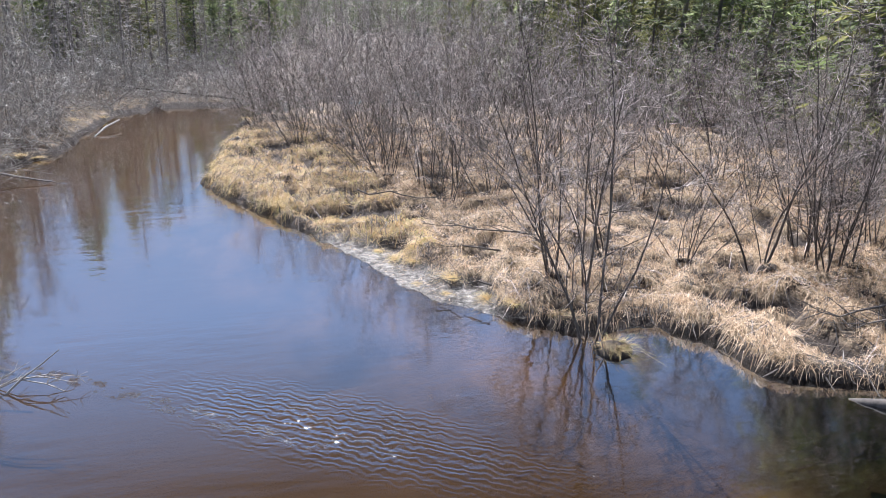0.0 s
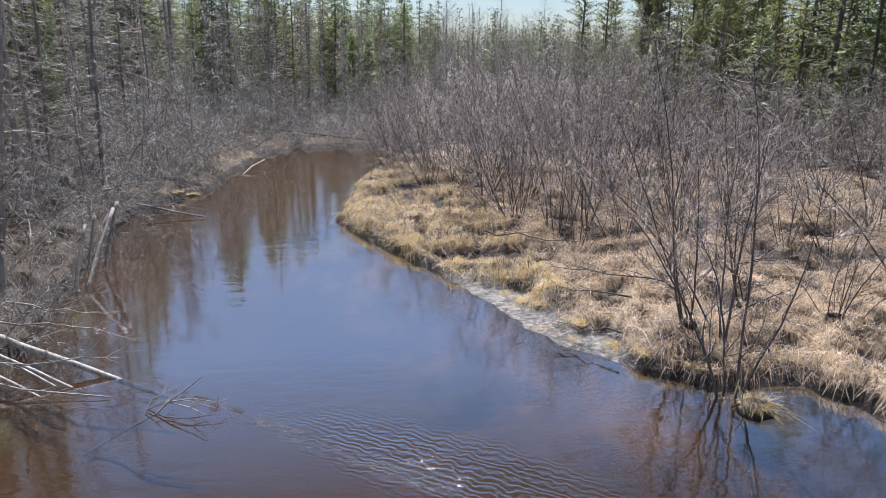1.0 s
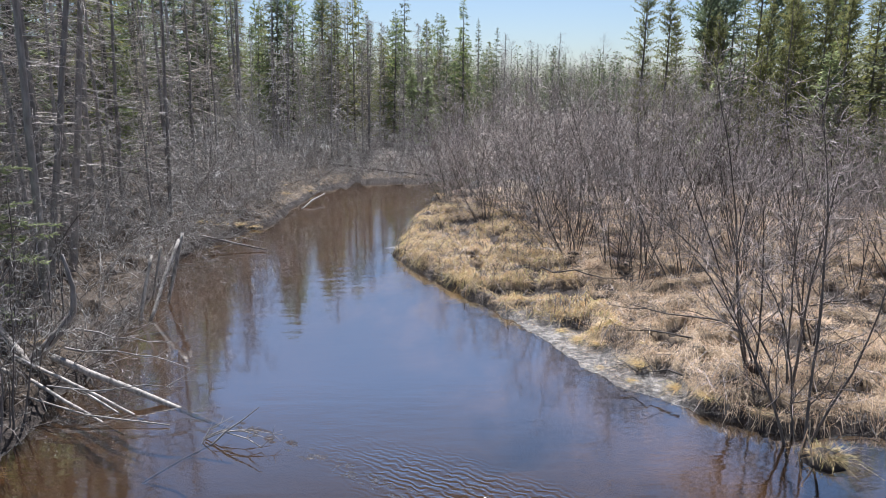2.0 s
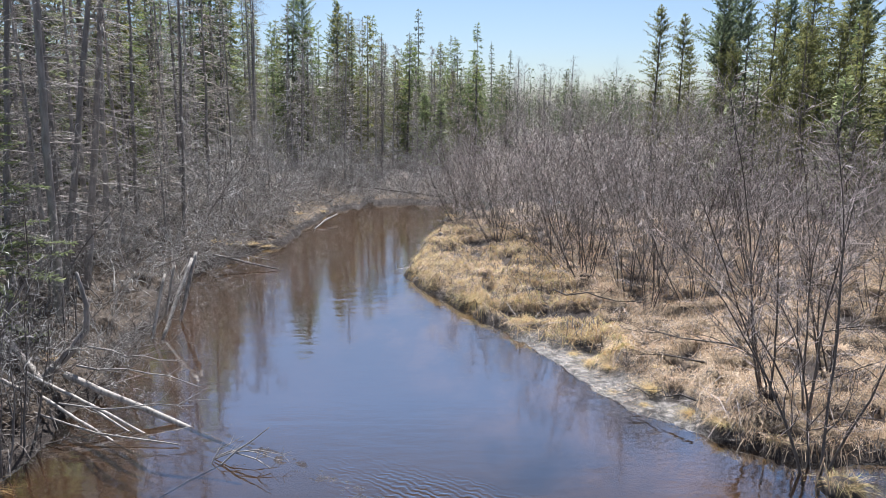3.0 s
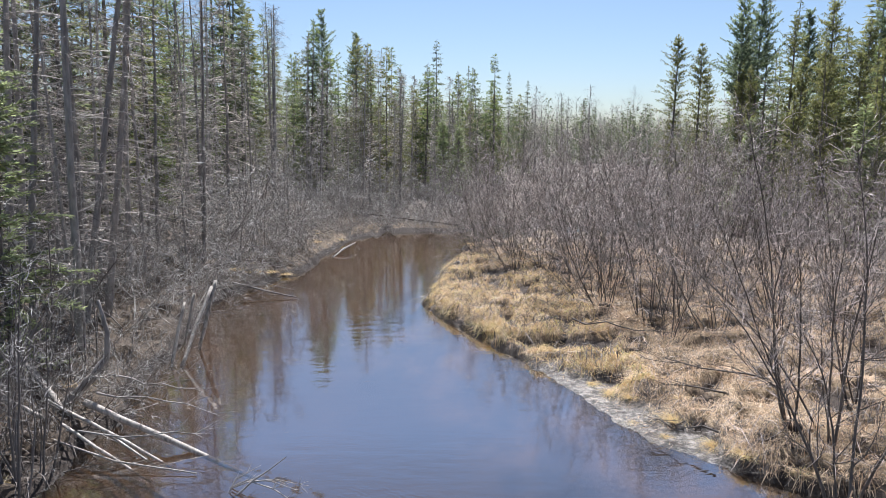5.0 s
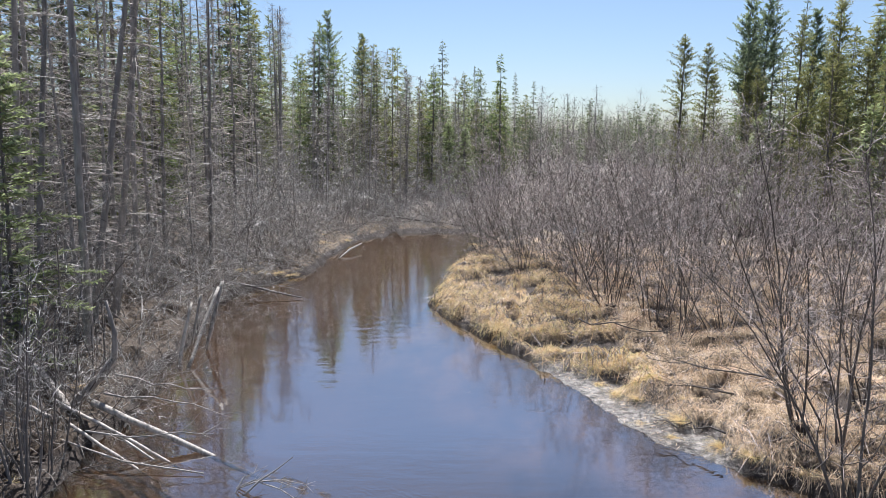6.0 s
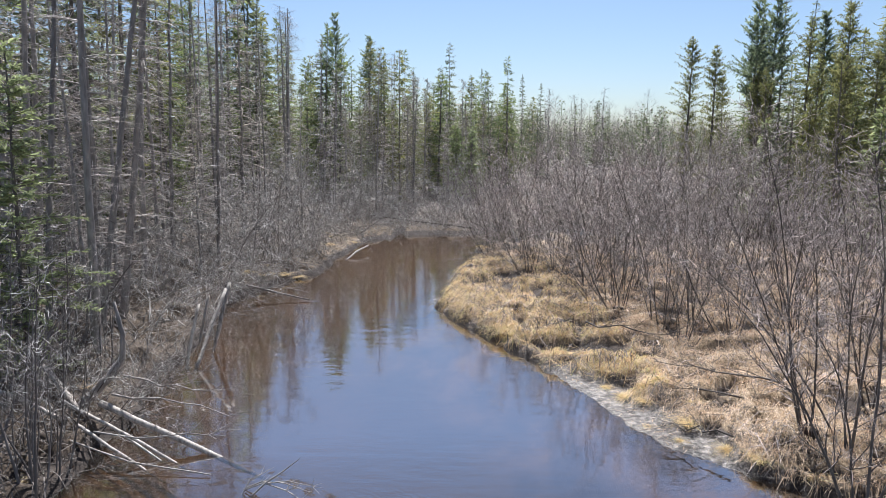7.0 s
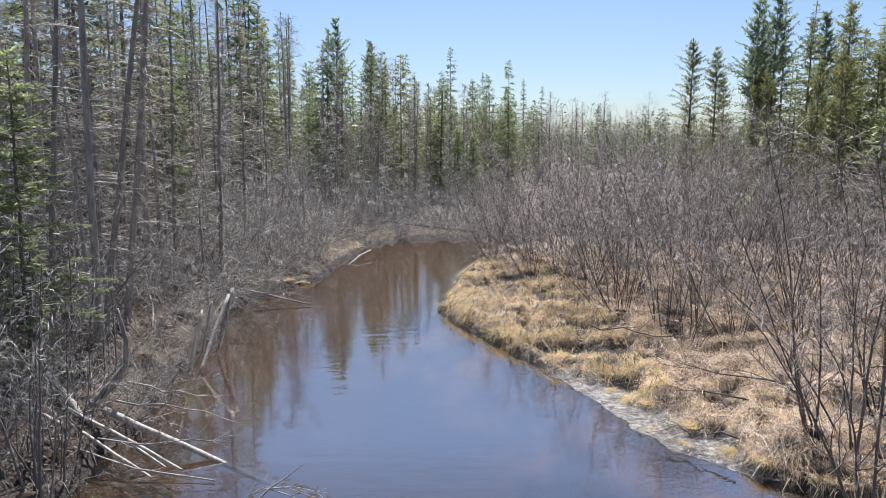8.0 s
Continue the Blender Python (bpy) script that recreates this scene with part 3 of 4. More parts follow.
def pine_shape(u):
    return 0.12 if u < 0.55 else min(1.0, (1 - u) * 3.0 + 0.15) * (0.8 + 0.2 * math.sin(u * 40))


# ---------------------------------------------------------------- trees
rng = random.Random(5)
spruce = Kind([conifer("spruce_tree", 21 + k, 10.0, 1.7, M_SPRUCE, spruce_shape, 0.04, 0.3, 6, 0.05, 0.5, 44, 0.19, miss=0.2) for k in range(4)],
              "dark green narrow spruce tree standing in the forest edge", "tree", "forest trees")
fir = Kind([conifer("fir_tree", 41 + k, 9.0, 1.95, M_FIR, spruce_shape, 0.03, 0.3, 6, 0.15, 0.35, 42, 0.19, miss=0.18) for k in range(3)],
           "bright green fir tree standing in the forest edge", "tree", "forest trees")
cedar = Kind([conifer("cedar_tree", 61 + k, 9.0, 0.95, M_CEDAR, cedar_shape, 0.08, 0.22, 7, 0.5, 0.5, 62, 0.15, hang=0.0, miss=0.28, flat_fan=0.7) for k in range(4)],
             "narrow columnar yellow-green cedar tree", "tree", "forest trees")
back = Kind([conifer("forest_conifer", 71 + k, 10.0, 2.2, (M_FIR, M_SPRUCE, M_CEDAR)[k], spruce_shape, 0.03, 0.4, 6, 0.1, 0.4, 20, 0.34, miss=0.2) for k in range(3)],
            "green conifer standing deep in the wood", "tree", "forest trees")
pine = Kind([conifer("pine_tree", 81 + k, 11.0, 1.7, M_PINE, pine_shape, 0.35, 0.27, 6, 0.75, -0.3, 60, 0.2, 0.08, -0.2, 0.15, 0.6) for k in range(2)],
            "tall thin pine tree with a sparse crown of upswept boughs", "tree", "forest trees")
dead = Kind([dead_conifer("dead_conifer", 101 + k, 8.0, 0.05, 1.45) for k in range(5)],
            "bare grey dead conifer with thin drooping branches", "dead tree", "dead trees")
larch = Kind([dead_conifer("leafless_larch", 111 + k, 8.0, 0.055, 1.3, 0.04, 0.12, 6, 0.016, M_LARCH) for k in range(3)],
             "leafless brownish larch with fine bare branches", "tree", "leafless larches")


def plant(kind, base, rows):
    for n, (x, y, top) in enumerate(rows):
        g = z_at(x, y)
        s = (top - g) / base
        wide = max(s, 0.75) * rng.uniform(0.9, 1.1)
        kind.put(spot(x, y, rng.uniform(0, 360), wide, s / wide, rng.uniform(-2, 2), z=g), n)


def scatter(count, x0, x1, y0, y1, low, high, gap, taken, keep=lambda x, y: True):
    rows, tries = [], 0
    while len(rows) < count and tries < 4000:
        tries += 1
        x, y = rng.uniform(x0, x1), rng.uniform(y0, y1)
        if keep(x, y) and all((x - a) ** 2 + (y - b) ** 2 > gap * gap for a, b in taken):
            taken.append((x, y))
            rows.append((x, y, rng.uniform(low, high)))
    return rows


# x, y, the height of the top
SPRUCES = [(-9.7, 38.8, 10.7), (0.64, 62, 11.7), (2.9, 70, 9.9), (4.2, 75, 10.9), (8.6, 79.5, 10.8), (9.9, 74.3, 8.4), (32.8, 146, 11.3), (15.7, 34.6, 10.3),
           (-3.9, 35.8, 5.5), (1.8, 46, 4.2), (-9.7, 17.5, 9.3), (-10.5, 21.6, 9.9), (-12, 27, 11), (-13.5, 33, 11.5), (17.5, 36, 11), (20, 33, 11.5)]
FIRS = [(-2.0, 55, 9.0), (5.0, 59.8, 7.8), (19.4, 108, 9.2), (33.2, 126, 9.2), (-9.9, 34.6, 9.1), (-9.6, 28.4, 9.8), (-9.1, 24.4, 9.2), (-8.1, 44.3, 8.1),
        (-3.3, 51.9, 6.6), (-0.7, 66, 9.2), (15.6, 25.5, 8.5), (16.3, 21.0, 8.8), (17.9, 16.2, 8.6), (18.6, 24, 9.4), (19, 19, 9.0), (-5.5, 49, 8.4)]
CEDARS = [(10.66, 32.3, 8.1), (11.94, 32.9, 7.85), (13.6, 27.9, 8.25), (14.3, 26.4, 8.8), (14.7, 25.0, 7.6), (16.0, 27.2, 9.4), (15.3, 23.2, 7.9), (16.6, 18.6, 8.2),
          (17.1, 16.8, 8.5), (12.9, 30.3, 7.6), (14.6, 29.5, 7.0), (18.2, 14.4, 8.2)]
PINES = [(-6.1, 43.6, 10.8), (-4.9, 49.8, 10.4), (12.7, 30.5, 10.2), (15.9, 31.2, 10.4), (13.9, 31.6, 10.9), (17.5, 29.0, 11.0)]
DEAD = [(-7.7, 37.2, 10.2), (-3.2, 47.9, 9.0), (-7.2, 29.1, 7.8), (-6.4, 21.0, 8.5), (-8.3, 19.0, 9.5), (-7.6, 23.5, 8.2), (-6.1, 25.5, 7.0), (-5.4, 28.4, 6.4), (-4.6, 31.5, 7.0),
        (-6.8, 32.5, 8.5), (-3.0, 34.0, 6.6), (-1.4, 37.5, 6.8), (0.4, 40.5, 6.4), (-4.9, 38.6, 7.6), (-6.6, 40.1, 8.2), (-2.7, 42.2, 7.4), (2.2, 52.0, 6.2), (-7.0, 15.6, 9.2),
        (-7.8, 13.2, 9.5), (-8.9, 15.0, 9.8), (-5.8, 18.9, 6.5), (-8.8, 27.0, 8.8), (-5.0, 34.6, 7.3), (-9.2, 31.5, 9.4), (-7.3, 35.0, 8.7), (-8.4, 40.6, 9.2)]
taken = [(x, y) for rows in (SPRUCES, FIRS, CEDARS, PINES, DEAD) for x, y, _ in rows]
BACK = scatter(22, -20, -8.2, 13, 46, 10.0, 13.0, 1.35, taken)
BACK += scatter(22, -20, 2, 44, 72, 6.5, 10.2, 1.3, taken, lambda x, y: x < -0.16 * (y - 50) + 1)
BACK += scatter(22, -6, 14, 64, 96, 5.5, 8.6, 1.5, taken, lambda x, y: x < 0.13 * y)
BACK += scatter(16, -9, 0, 40, 50, 5.0, 8.6, 0.9, taken)
BACK += scatter(14, -24, -10.5, 18, 60, 8.5, 12.0, 1.2, taken)
BACK += scatter(36, -6, 9, 50, 78, 5.2, 8.6, 1.1, taken, lambda x, y: x < 0.1 * y)
CEDARS += scatter(22, 13.2, 26, 11, 40, 7.0, 9.5, 1.1, taken, lambda x, y: x * x + y * y > 640 and x > 0.36 * y)
BACK += scatter(34, 13.5, 30, 11, 42, 6.5, 10.5, 1.0, taken, lambda x, y: x * x + y * y > 700 and x > 0.36 * y)
CEDARS += scatter(9, 11.5, 19, 24, 33, 5.0, 9.0, 0.9, taken, lambda x, y: 0.42 * y < x < 0.68 * y)
FIRS += scatter(6, 12.5, 20, 26, 36, 4.5, 8.0, 0.9, taken, lambda x, y: 0.41 * y < x < 0.68 * y)
BACK += scatter(30, 12.5, 20, 2, 13.5, 11.0, 14.0, 1.0, taken, lambda x, y: x > 0.95 * y + 1.5)
DEAD += scatter(8, -9.5, -5.5, 12, 30, 7.5, 9.5, 1.1, taken, lambda x, y: x < -5.2 - 0.05 * (y - 12))
DEAD += scatter(8, 0, 13, 52, 74, 6.0, 8.5, 1.3, taken)
LARCHES = scatter(22, -8, 6, 37, 56, 5.8, 8.4, 1.0, taken, lambda x, y: x < 0.2 * (y - 36))
LARCHES += scatter(16, -8.5, 0, 30.5, 42, 5.0, 7.4, 0.9, taken, lambda x, y: x < -3.0 + 0.16 * (y - 27))
LARCHES += scatter(14, -10.5, -5.6, 13, 30, 6.0, 9.0, 0.9, taken, lambda x, y: x < -5.4 - 0.03 * (y - 12))
for kind, base, rows in ((spruce, 10.0, SPRUCES), (fir, 9.0, FIRS), (cedar, 9.0, CEDARS), (back, 10.0, BACK), (pine, 11.0, PINES), (dead, 8.0, DEAD), (larch, 8.0, LARCHES)):
    plant(kind, base, rows)

trunk_tree = Kind([dead_conifer("bare_trunk_tree", 131 + k, 11.0, 0.066, 1.5, 0.10, 0.17) for k in range(3)],
                  "tall straight grey trunk with dead side branches on the wooded bank", "tree", "tall bare trunks")
# foot x, y, and how far the trunk leans in x and y over its height
for x, y, dx, dy, s in [(-5.1, 10.6, 0.02, 0.0, 0.95), (-5.9, 12.5, 1.6, 0.3, 1.0), (-5.85, 13.2, 1.25, 0.2, 1.0), (-6.3, 11.5, 0.6, 0.2, 0.85), (-5.8, 12.0, -0.6, 0.2, 0.6),
                        (-7.4, 13.0, 0.4, 0.0, 1.0), (-6.5, 21.2, 0.2, 0.0, 0.8), (-6.7, 16.4, 0.3, 0.0, 1.0), (-8.1, 14.6, 0.5, 0.0, 1.0)]:
    lean = Vector((dx, dy, 11.0 * s)).to_track_quat("Z", "Y").to_matrix().to_4x4()
    trunk_tree.put(Matrix.Translation((x, y, z_at(x, y))) @ lean @ Matrix.Rotation(rng.uniform(0, 6.28), 4, "Z") @ Matrix.Diagonal((s, s, s, 1)))

young = conifer("young_fir", 151, 4.5, 1.3, M_YOUNG, spruce_shape, 0.02, 0.18, 7, 0.25, 0.45, 125, 0.115, 0.04, 0.1, 0.12, 0.3)
young.matrix_basis = spot(-5.5, 9.5, 40)
tagged(young, "young bright green fir on the wooded bank", "tree")
small_fir = Kind([conifer("small_fir", 155, 3.0, 0.8, M_YOUNG, spruce_shape, 0.03, 0.17, 7, 0.2, 0.4, 70, 0.18, 0.035, 0.1, 0.1, 0.3)],
                 "small bright green fir at the wood's edge", "tree", "small firs")
for x, y, top in [(1.62, 42.0, 4.3), (0.9, 44.0, 3.6), (-6.6, 9.2, 3.0), (13.0, 22.0, 3.6), (11.6, 26.5, 3.4), (15.2, 17.5, 3.8), (14.8, 20.2, 3.4)]:
    small_fir.put(spot(x, y, rng.uniform(0, 360), (top - z_at(x, y)) / 3.0))


def far_wood(name, seed, count, material, label, low, high, bare):
    """The low wood in the distance, beyond the clearings: tiered conifers, or bare broad-headed trees."""
    r = random.Random(seed)
    w = Wood()
    for k in range(count):
        az, d = radians(r.uniform(-75, 80) if k < count * 0.55 else r.uniform(1, 24)), r.uniform(95, 230)
        x, y = d * math.sin(az), d * math.cos(az)
        tall = r.uniform(low, high) * (0.8 + d / 800)
        wide = tall * (r.uniform(0.2, 0.34) if bare else r.uniform(0.18, 0.28))
        w.tube([(x, y, 0.2), (x, y, tall)], [0.09, 0.02], 3)
        for _ in range(120 if bare else 190):
            u = r.random() ** (0.6 if bare else 1.1)
            a = r.uniform(0, 6.283)
            head = math.sin(math.pi * min(1, 0.15 + u * 0.85)) ** 0.7 if bare else (1 - u) ** 0.8 * (0.75 + 0.25 * math.sin(u * 40 + k)) + 0.03
            rr = wide * head * math.sqrt(r.random())
            p = Vector((x + math.cos(a) * rr, y + math.sin(a) * rr, 0.3 + u * tall))
            if bare:
                way = Vector((math.cos(a) * 0.5 + r.gauss(0, 0.3), math.sin(a) * 0.5 + r.gauss(0, 0.3), r.uniform(0.4, 1))).normalized()
                s = r.uniform(0.5, 1.3)
                w.needle(p, p + way * s, 0.022, way.orthogonal().normalized())
            else:
                way = Vector((math.cos(a) + r.gauss(0, 0.4), math.sin(a) + r.gauss(0, 0.4), r.gauss(-0.05, 0.3))).normalized()
                s = r.uniform(0.35, 0.75) * (1 - 0.4 * u)
                w.spray(p, p + way * s, s * r.uniform(0.18, 0.35), way.cross(Vector((r.gauss(0, 0.4), r.gauss(0, 0.4), 1))).normalized())
    ob = new(name, w.mesh(name, material))
    tagged(ob, label, "trees", kind="stuff")


far_wood("far_wood", 77, 520, M_SPRUCE, "distant low wood of dark conifers", 5.2, 9.8, False)
far_wood("far_bare_wood", 78, 260, M_DEADTWIG, "distant pale leafless trees among the conifers", 7.5, 11.0, True)

# ---------------------------------------------------------------- shrubs
alder = Kind([bush("alder_bush", 201 + k, 3.45, 6 + k % 3, 0.5, M_ALDER, M_TWIG, 18, 8, 0.0125, 0.2, 0.14) for k in range(6)],
             "bare leafless alder bush with many thin dark stems", "bush", "alder bushes")
slender = Kind([bush("slender_alder", 221 + k, 3.6, 4, 0.3, M_ALDER, M_TWIG, 24, 9, 0.0165, 0.15, 0.12, 0.16, long=0.26, bias=0.35) for k in range(3)],
               "slender leafless alder with a few dark upright stems", "bush", "slender alders")
dome = Kind([bush("domed_alder", 251 + k, 3.1, 12, 0.85, M_ALDER, M_TWIG, 15, 8, 0.0115, 0.4, 0.12, 0.22, bias=0.3) for k in range(3)],
            "rounded leafless alder clump with splayed stems", "bush", "domed alders")
grey = Kind([bush("bare_shrub", 231 + k, 3.1, 8, 0.95, M_GREY, M_GREYTWIG, 11, 4, 0.014, -0.55, 0.08, 0.25, 0.0062, long=0.55) for k in range(5)],
            "tangled bare grey shrub on the wooded bank", "bush", "bare shrubs")
# the clumps at the front of the thicket
for x, y, s, turn in [(4.29, 8.19, 1.0, 0), (4.13, 6.72, 0.92, 20), (4.55, 7.7, 0.98, -30), (7.4, 7.84, 1.05, 15), (8.05, 7.43, 1.0, -10), (8.43, 7.5, 1.02, 35), (5.7, 9.35, 0.95, 10), (8.3, 7.9, 0.95, 60)]:
    slender.put(spot(x, y, turn, s, rng.uniform(0.95, 1.05)))
for x, y, s, turn in [(2.33, 19.0, 0.92, 0), (3.6, 15.6, 1.0, 20), (3.55, 14.2, 0.9, -20), (3.7, 17.7, 1.0, 10), (1.5, 21.9, 0.92, -15), (1.75, 23.4, 1.0, 15), (4.85, 13.8, 0.95, 5), (2.6, 20.9, 1.0, -10),
                      (2.6, 24.6, 1.05, 10), (5.0, 12.2, 0.85, -25), (6.1, 12.2, 0.9, 20), (6.9, 14.0, 1.0, -12), (5.9, 16.0, 1.05, 25)]:
    dome.put(spot(x, y, turn, s, rng.uniform(0.95, 1.1)))
for x, y, s in [(3.3, 17.0, 1.0), (4.2, 13.5, 0.95), (6.31, 8.1, 0.6), (9.6, 8.0, 1.05), (8.1, 13.8, 0.9), (4.2, 19.6, 1.05), (5.3, 18.0, 1.05), (6.6, 17.4, 1.05),
                (3.8, 21.8, 1.05), (5.6, 21.4, 1.1), (7.2, 20.2, 1.1), (8.6, 18.6, 1.1), (4.6, 24.4, 1.1), (6.8, 23.8, 1.1), (9.2, 22.2, 1.15), (10.4, 19.6, 1.1), (10.6, 16.4, 1.05),
                (11.6, 13.8, 1.1), (11.4, 11.2, 1.1), (12.2, 9.2, 1.1), (10.6, 9.4, 1.0), (9.5, 10.6, 0.9), (13.4, 11.8, 1.15), (13.2, 15.4, 1.15), (12.4, 18.6, 1.15), (2.2, 30.6, 1.1),
                (8.4, 26.2, 1.15), (11.0, 24.2, 1.15), (4.6, 31.6, 1.15), (7.6, 32.0, 1.15), (7.2, 12.6, 0.9),
                (14.4, 13.4, 1.2), (14.6, 17.6, 1.2), (7.6, 15.6, 1.0), (9.4, 15.0, 1.0), (6.4, 34.0, 1.1), (9.6, 33.4, 1.1), (3.4, 36.0, 1.1),
                (6.4, 15.0, 1.0), (4.4, 16.8, 1.0), (7.0, 19.0, 1.1), (6.0, 25.4, 1.15), (12.8, 21.6, 1.2), (7.8, 11.6, 0.85), (8.6, 11.4, 0.95),
                (10.2, 12.6, 1.05), (8.6, 16.8, 1.05), (7.8, 17.6, 1.05), (10.2, 14.4, 1.0), (9.6, 9.2, 0.9), (8.9, 8.7, 0.95), (2.4, 22.4, 1.05), (3.1, 19.4, 1.05), (3.4, 23.0, 1.1),
                (8.9, 6.3, 1.0), (9.6, 5.6, 1.05), (10.6, 6.6, 1.1), (4.9, 20.6, 1.1), (6.2, 19.6, 1.1), (8.0, 21.8, 1.1), (5.4, 23.0, 1.1),
                (9.6, 17.4, 1.1), (11.8, 16.2, 1.1), (10.8, 22.0, 1.15), (9.0, 24.4, 1.15), (7.6, 25.0, 1.15), (12.6, 13.0, 1.1), (11.2, 12.4, 1.05), (13.8, 19.6, 1.2), (4.1, 12.0, 0.7), (3.9, 18.8, 1.0)]:
    s *= 1.1 - 0.03 * max(0.0, x - 3.5)
    alder.put(spot(x, y, rng.uniform(0, 360), s, rng.uniform(0.92, 1.08)))
for x, y, s in [(-5.2, 12.6, 0.9), (-5.6, 14.6, 1.0), (-5.4, 16.8, 1.0), (-4.9, 18.8, 0.95), (-4.6, 20.6, 0.95), (-4.2, 22.6, 0.95), (-4.0, 24.8, 1.0), (-3.4, 27.2, 1.0), (-2.6, 29.6, 1.05),
                (-1.4, 31.4, 1.05), (-6.6, 13.6, 1.15), (-6.8, 16.2, 1.2), (-6.4, 18.6, 1.2), (-5.8, 21.4, 1.15), (-5.4, 23.8, 1.2), (-5.0, 26.6, 1.2), (-4.2, 29.6, 1.2),
                (-7.2, 11.6, 1.2), (-0.6, 29.4, 0.8), (-2.9, 32.6, 1.2), (0.2, 33.6, 1.1), (-4.9, 13.6, 0.7),
                (-6.4, 27.9, 1.3), (-7.6, 25.0, 1.3), (-7.4, 20.6, 1.3), (0.9, 29.8, 0.8), (-0.2, 31.0, 0.9),
                (-4.85, 15.0, 0.7), (-4.8, 16.3, 0.7), (-4.6, 18.4, 0.65), (-4.1, 20.0, 0.6), (-3.9, 21.6, 0.6), (-3.3, 26.2, 0.6), (-2.7, 27.8, 0.7),
                (-2.3, 30.6, 0.9), (1.3, 33.0, 1.0), (-0.9, 34.5, 1.0), (-6.2, 15.4, 1.0), (-6.0, 17.6, 1.0), (-5.2, 19.8, 1.0), (-4.9, 22.2, 1.0),
                (-4.7, 25.6, 1.0), (-3.8, 28.2, 1.0), (-3.4, 31.0, 1.0), (-5.4, 30.6, 1.2), (-8.2, 17.4, 1.3), (-8.6, 22.4, 1.3), (-6.6, 30.4, 1.3)]:
    grey.put(spot(x, y, rng.uniform(0, 360), s, rng.uniform(0.9, 1.1)))
for x, y, sc in [(-1.2, 29.6, 0.7), (-2.1, 29.0, 0.7), (1.3, 30.4, 0.8), (-2.5, 34.5, 1.0), (1.6, 35.5, 1.0), (-0.4, 37.0, 1.1), (2.6, 39.0, 1.1), (-3.4, 36.8, 1.1), (-5.6, 36.0, 1.2), (0.6, 42.0, 1.1), (3.6, 43.0, 1.1), (-2.2, 40.2, 1.1)]:
    grey.put(spot(x, y, rng.uniform(0, 360), sc, 0.8), label="low tangle of bare grey branches behind the stream's bend")

# upright thin stems on the near wooded bank
thin = Kind([bush("thin_stemmed_bush", 241 + k, 3.0, 5, 0.34, M_TRUNK, M_GREYTWIG, 11, 4, 0.024, 0.15, 0.25, 0.22, 0.0046, long=0.36) for k in range(3)],
            "bare bush of thin upright grey stems on the wooded bank", "bush", "thin-stemmed bushes")
for x, y, sc in [(-3.98, 6.65, 0.85), (-4.0, 7.0, 0.8), (-4.3, 7.0, 0.95), (-4.15, 7.35, 0.7), (-4.75, 7.3, 0.95), (-5.2, 8.1, 1.0), (-4.5, 7.6, 0.7), (-5.9, 9.0, 1.05), (-5.0, 9.4, 0.8), (-4.8, 10.2, 0.7), (-5.6, 11.0, 0.9), (-4.55, 8.6, 0.6)]:
    thin.put(spot(x, y, rng.uniform(0, 360), sc))

brush = Kind([bush("dead_brush", 261 + k, 2.1, 7, 1.3, M_GREY, M_GREYTWIG, 11, 5, 0.012, -0.15, 0.1, 0.15, 0.0048, long=0.45) for k in range(3)],
             "low dead brush reaching out over the water", "brush", "dead brush")
for x, y, sc in [(-3.95, 8.7, 0.65), (-4.25, 9.9, 0.7), (-4.6, 11.2, 0.7), (-4.5, 12.9, 0.9), (-4.6, 14.4, 0.9), (-4.45, 16.4, 0.9), (-3.9, 18.8, 0.8), (-3.6, 20.6, 0.8), (-3.5, 22.2, 0.8),
                 (-2.9, 25.2, 0.8), (-1.8, 28.5, 1.3), (-0.9, 29.0, 1.5), (0.8, 29.2, 1.4), (-2.9, 27.6, 1.3), (-4.2, 13.4, 0.9), (-4.4, 15.2, 0.9), (-4.3, 17.0, 0.7),
                 (-3.6, 19.6, 0.8), (-3.5, 21.2, 0.8), (-0.3, 28.3, 1.2), (2.2, 29.6, 1.4), (-1.6, 27.7, 1.1), (0.4, 28.6, 1.2), (1.5, 25.0, 1.0), (1.4, 22.8, 1.0), (1.2, 21.8, 0.7), (2.0, 26.0, 1.2)]:
    brush.put(spot(x, y, rng.uniform(0, 360), sc, 0.9, z=max(z_at(x, y), -0.1)))
tangle = Kind([bush("brown_brush", 281 + k, 1.7, 6, 1.2, M_ALDER, M_GREYTWIG, 12, 5, 0.012, 0.1, 0.15, 0.12, 0.0044, long=0.5) for k in range(2)],
              "dark brown twiggy brush leaning over the fallen poles", "brush", "brown brush")
for x, y, sc in [(-4.1, 8.2, 0.8), (-3.95, 8.9, 0.85), (-4.0, 9.6, 0.8), (-4.1, 7.4, 0.6), (-4.45, 8.7, 0.9), (-4.7, 7.7, 0.9), (-4.7, 9.5, 1.0)]:
    tangle.put(spot(x, y, rng.uniform(0, 360), sc, 1.0, z=max(z_at(x, y), 0.0)))


# ---------------------------------------------------------------- fallen wood
def pole(name, pts, radii, material, label, category="log", sides=8):
    w = Wood()
    r = random.Random(int(1000 * abs(pts[0][0] + pts[0][1])))
    fine, rad = [], []
    for k in range(len(pts) - 1):
        for q in range(4):
            p = Vector(pts[k]).lerp(Vector(pts[k + 1]), q / 4)
            fine.append(p + Vector((r.gauss(0, 1), r.gauss(0, 1), r.gauss(0, 1))) * radii[k] * 0.12)
            rad.append((radii[k] + (radii[k + 1] - radii[k]) * q / 4) * r.uniform(0.93, 1.07))
    fine.append(Vector(pts[-1]))
    rad.append(radii[-1])
    w.tube(fine, rad, sides, True)
    ob = new(name, w.mesh(name, material, True))
    return tagged(ob, label, category)


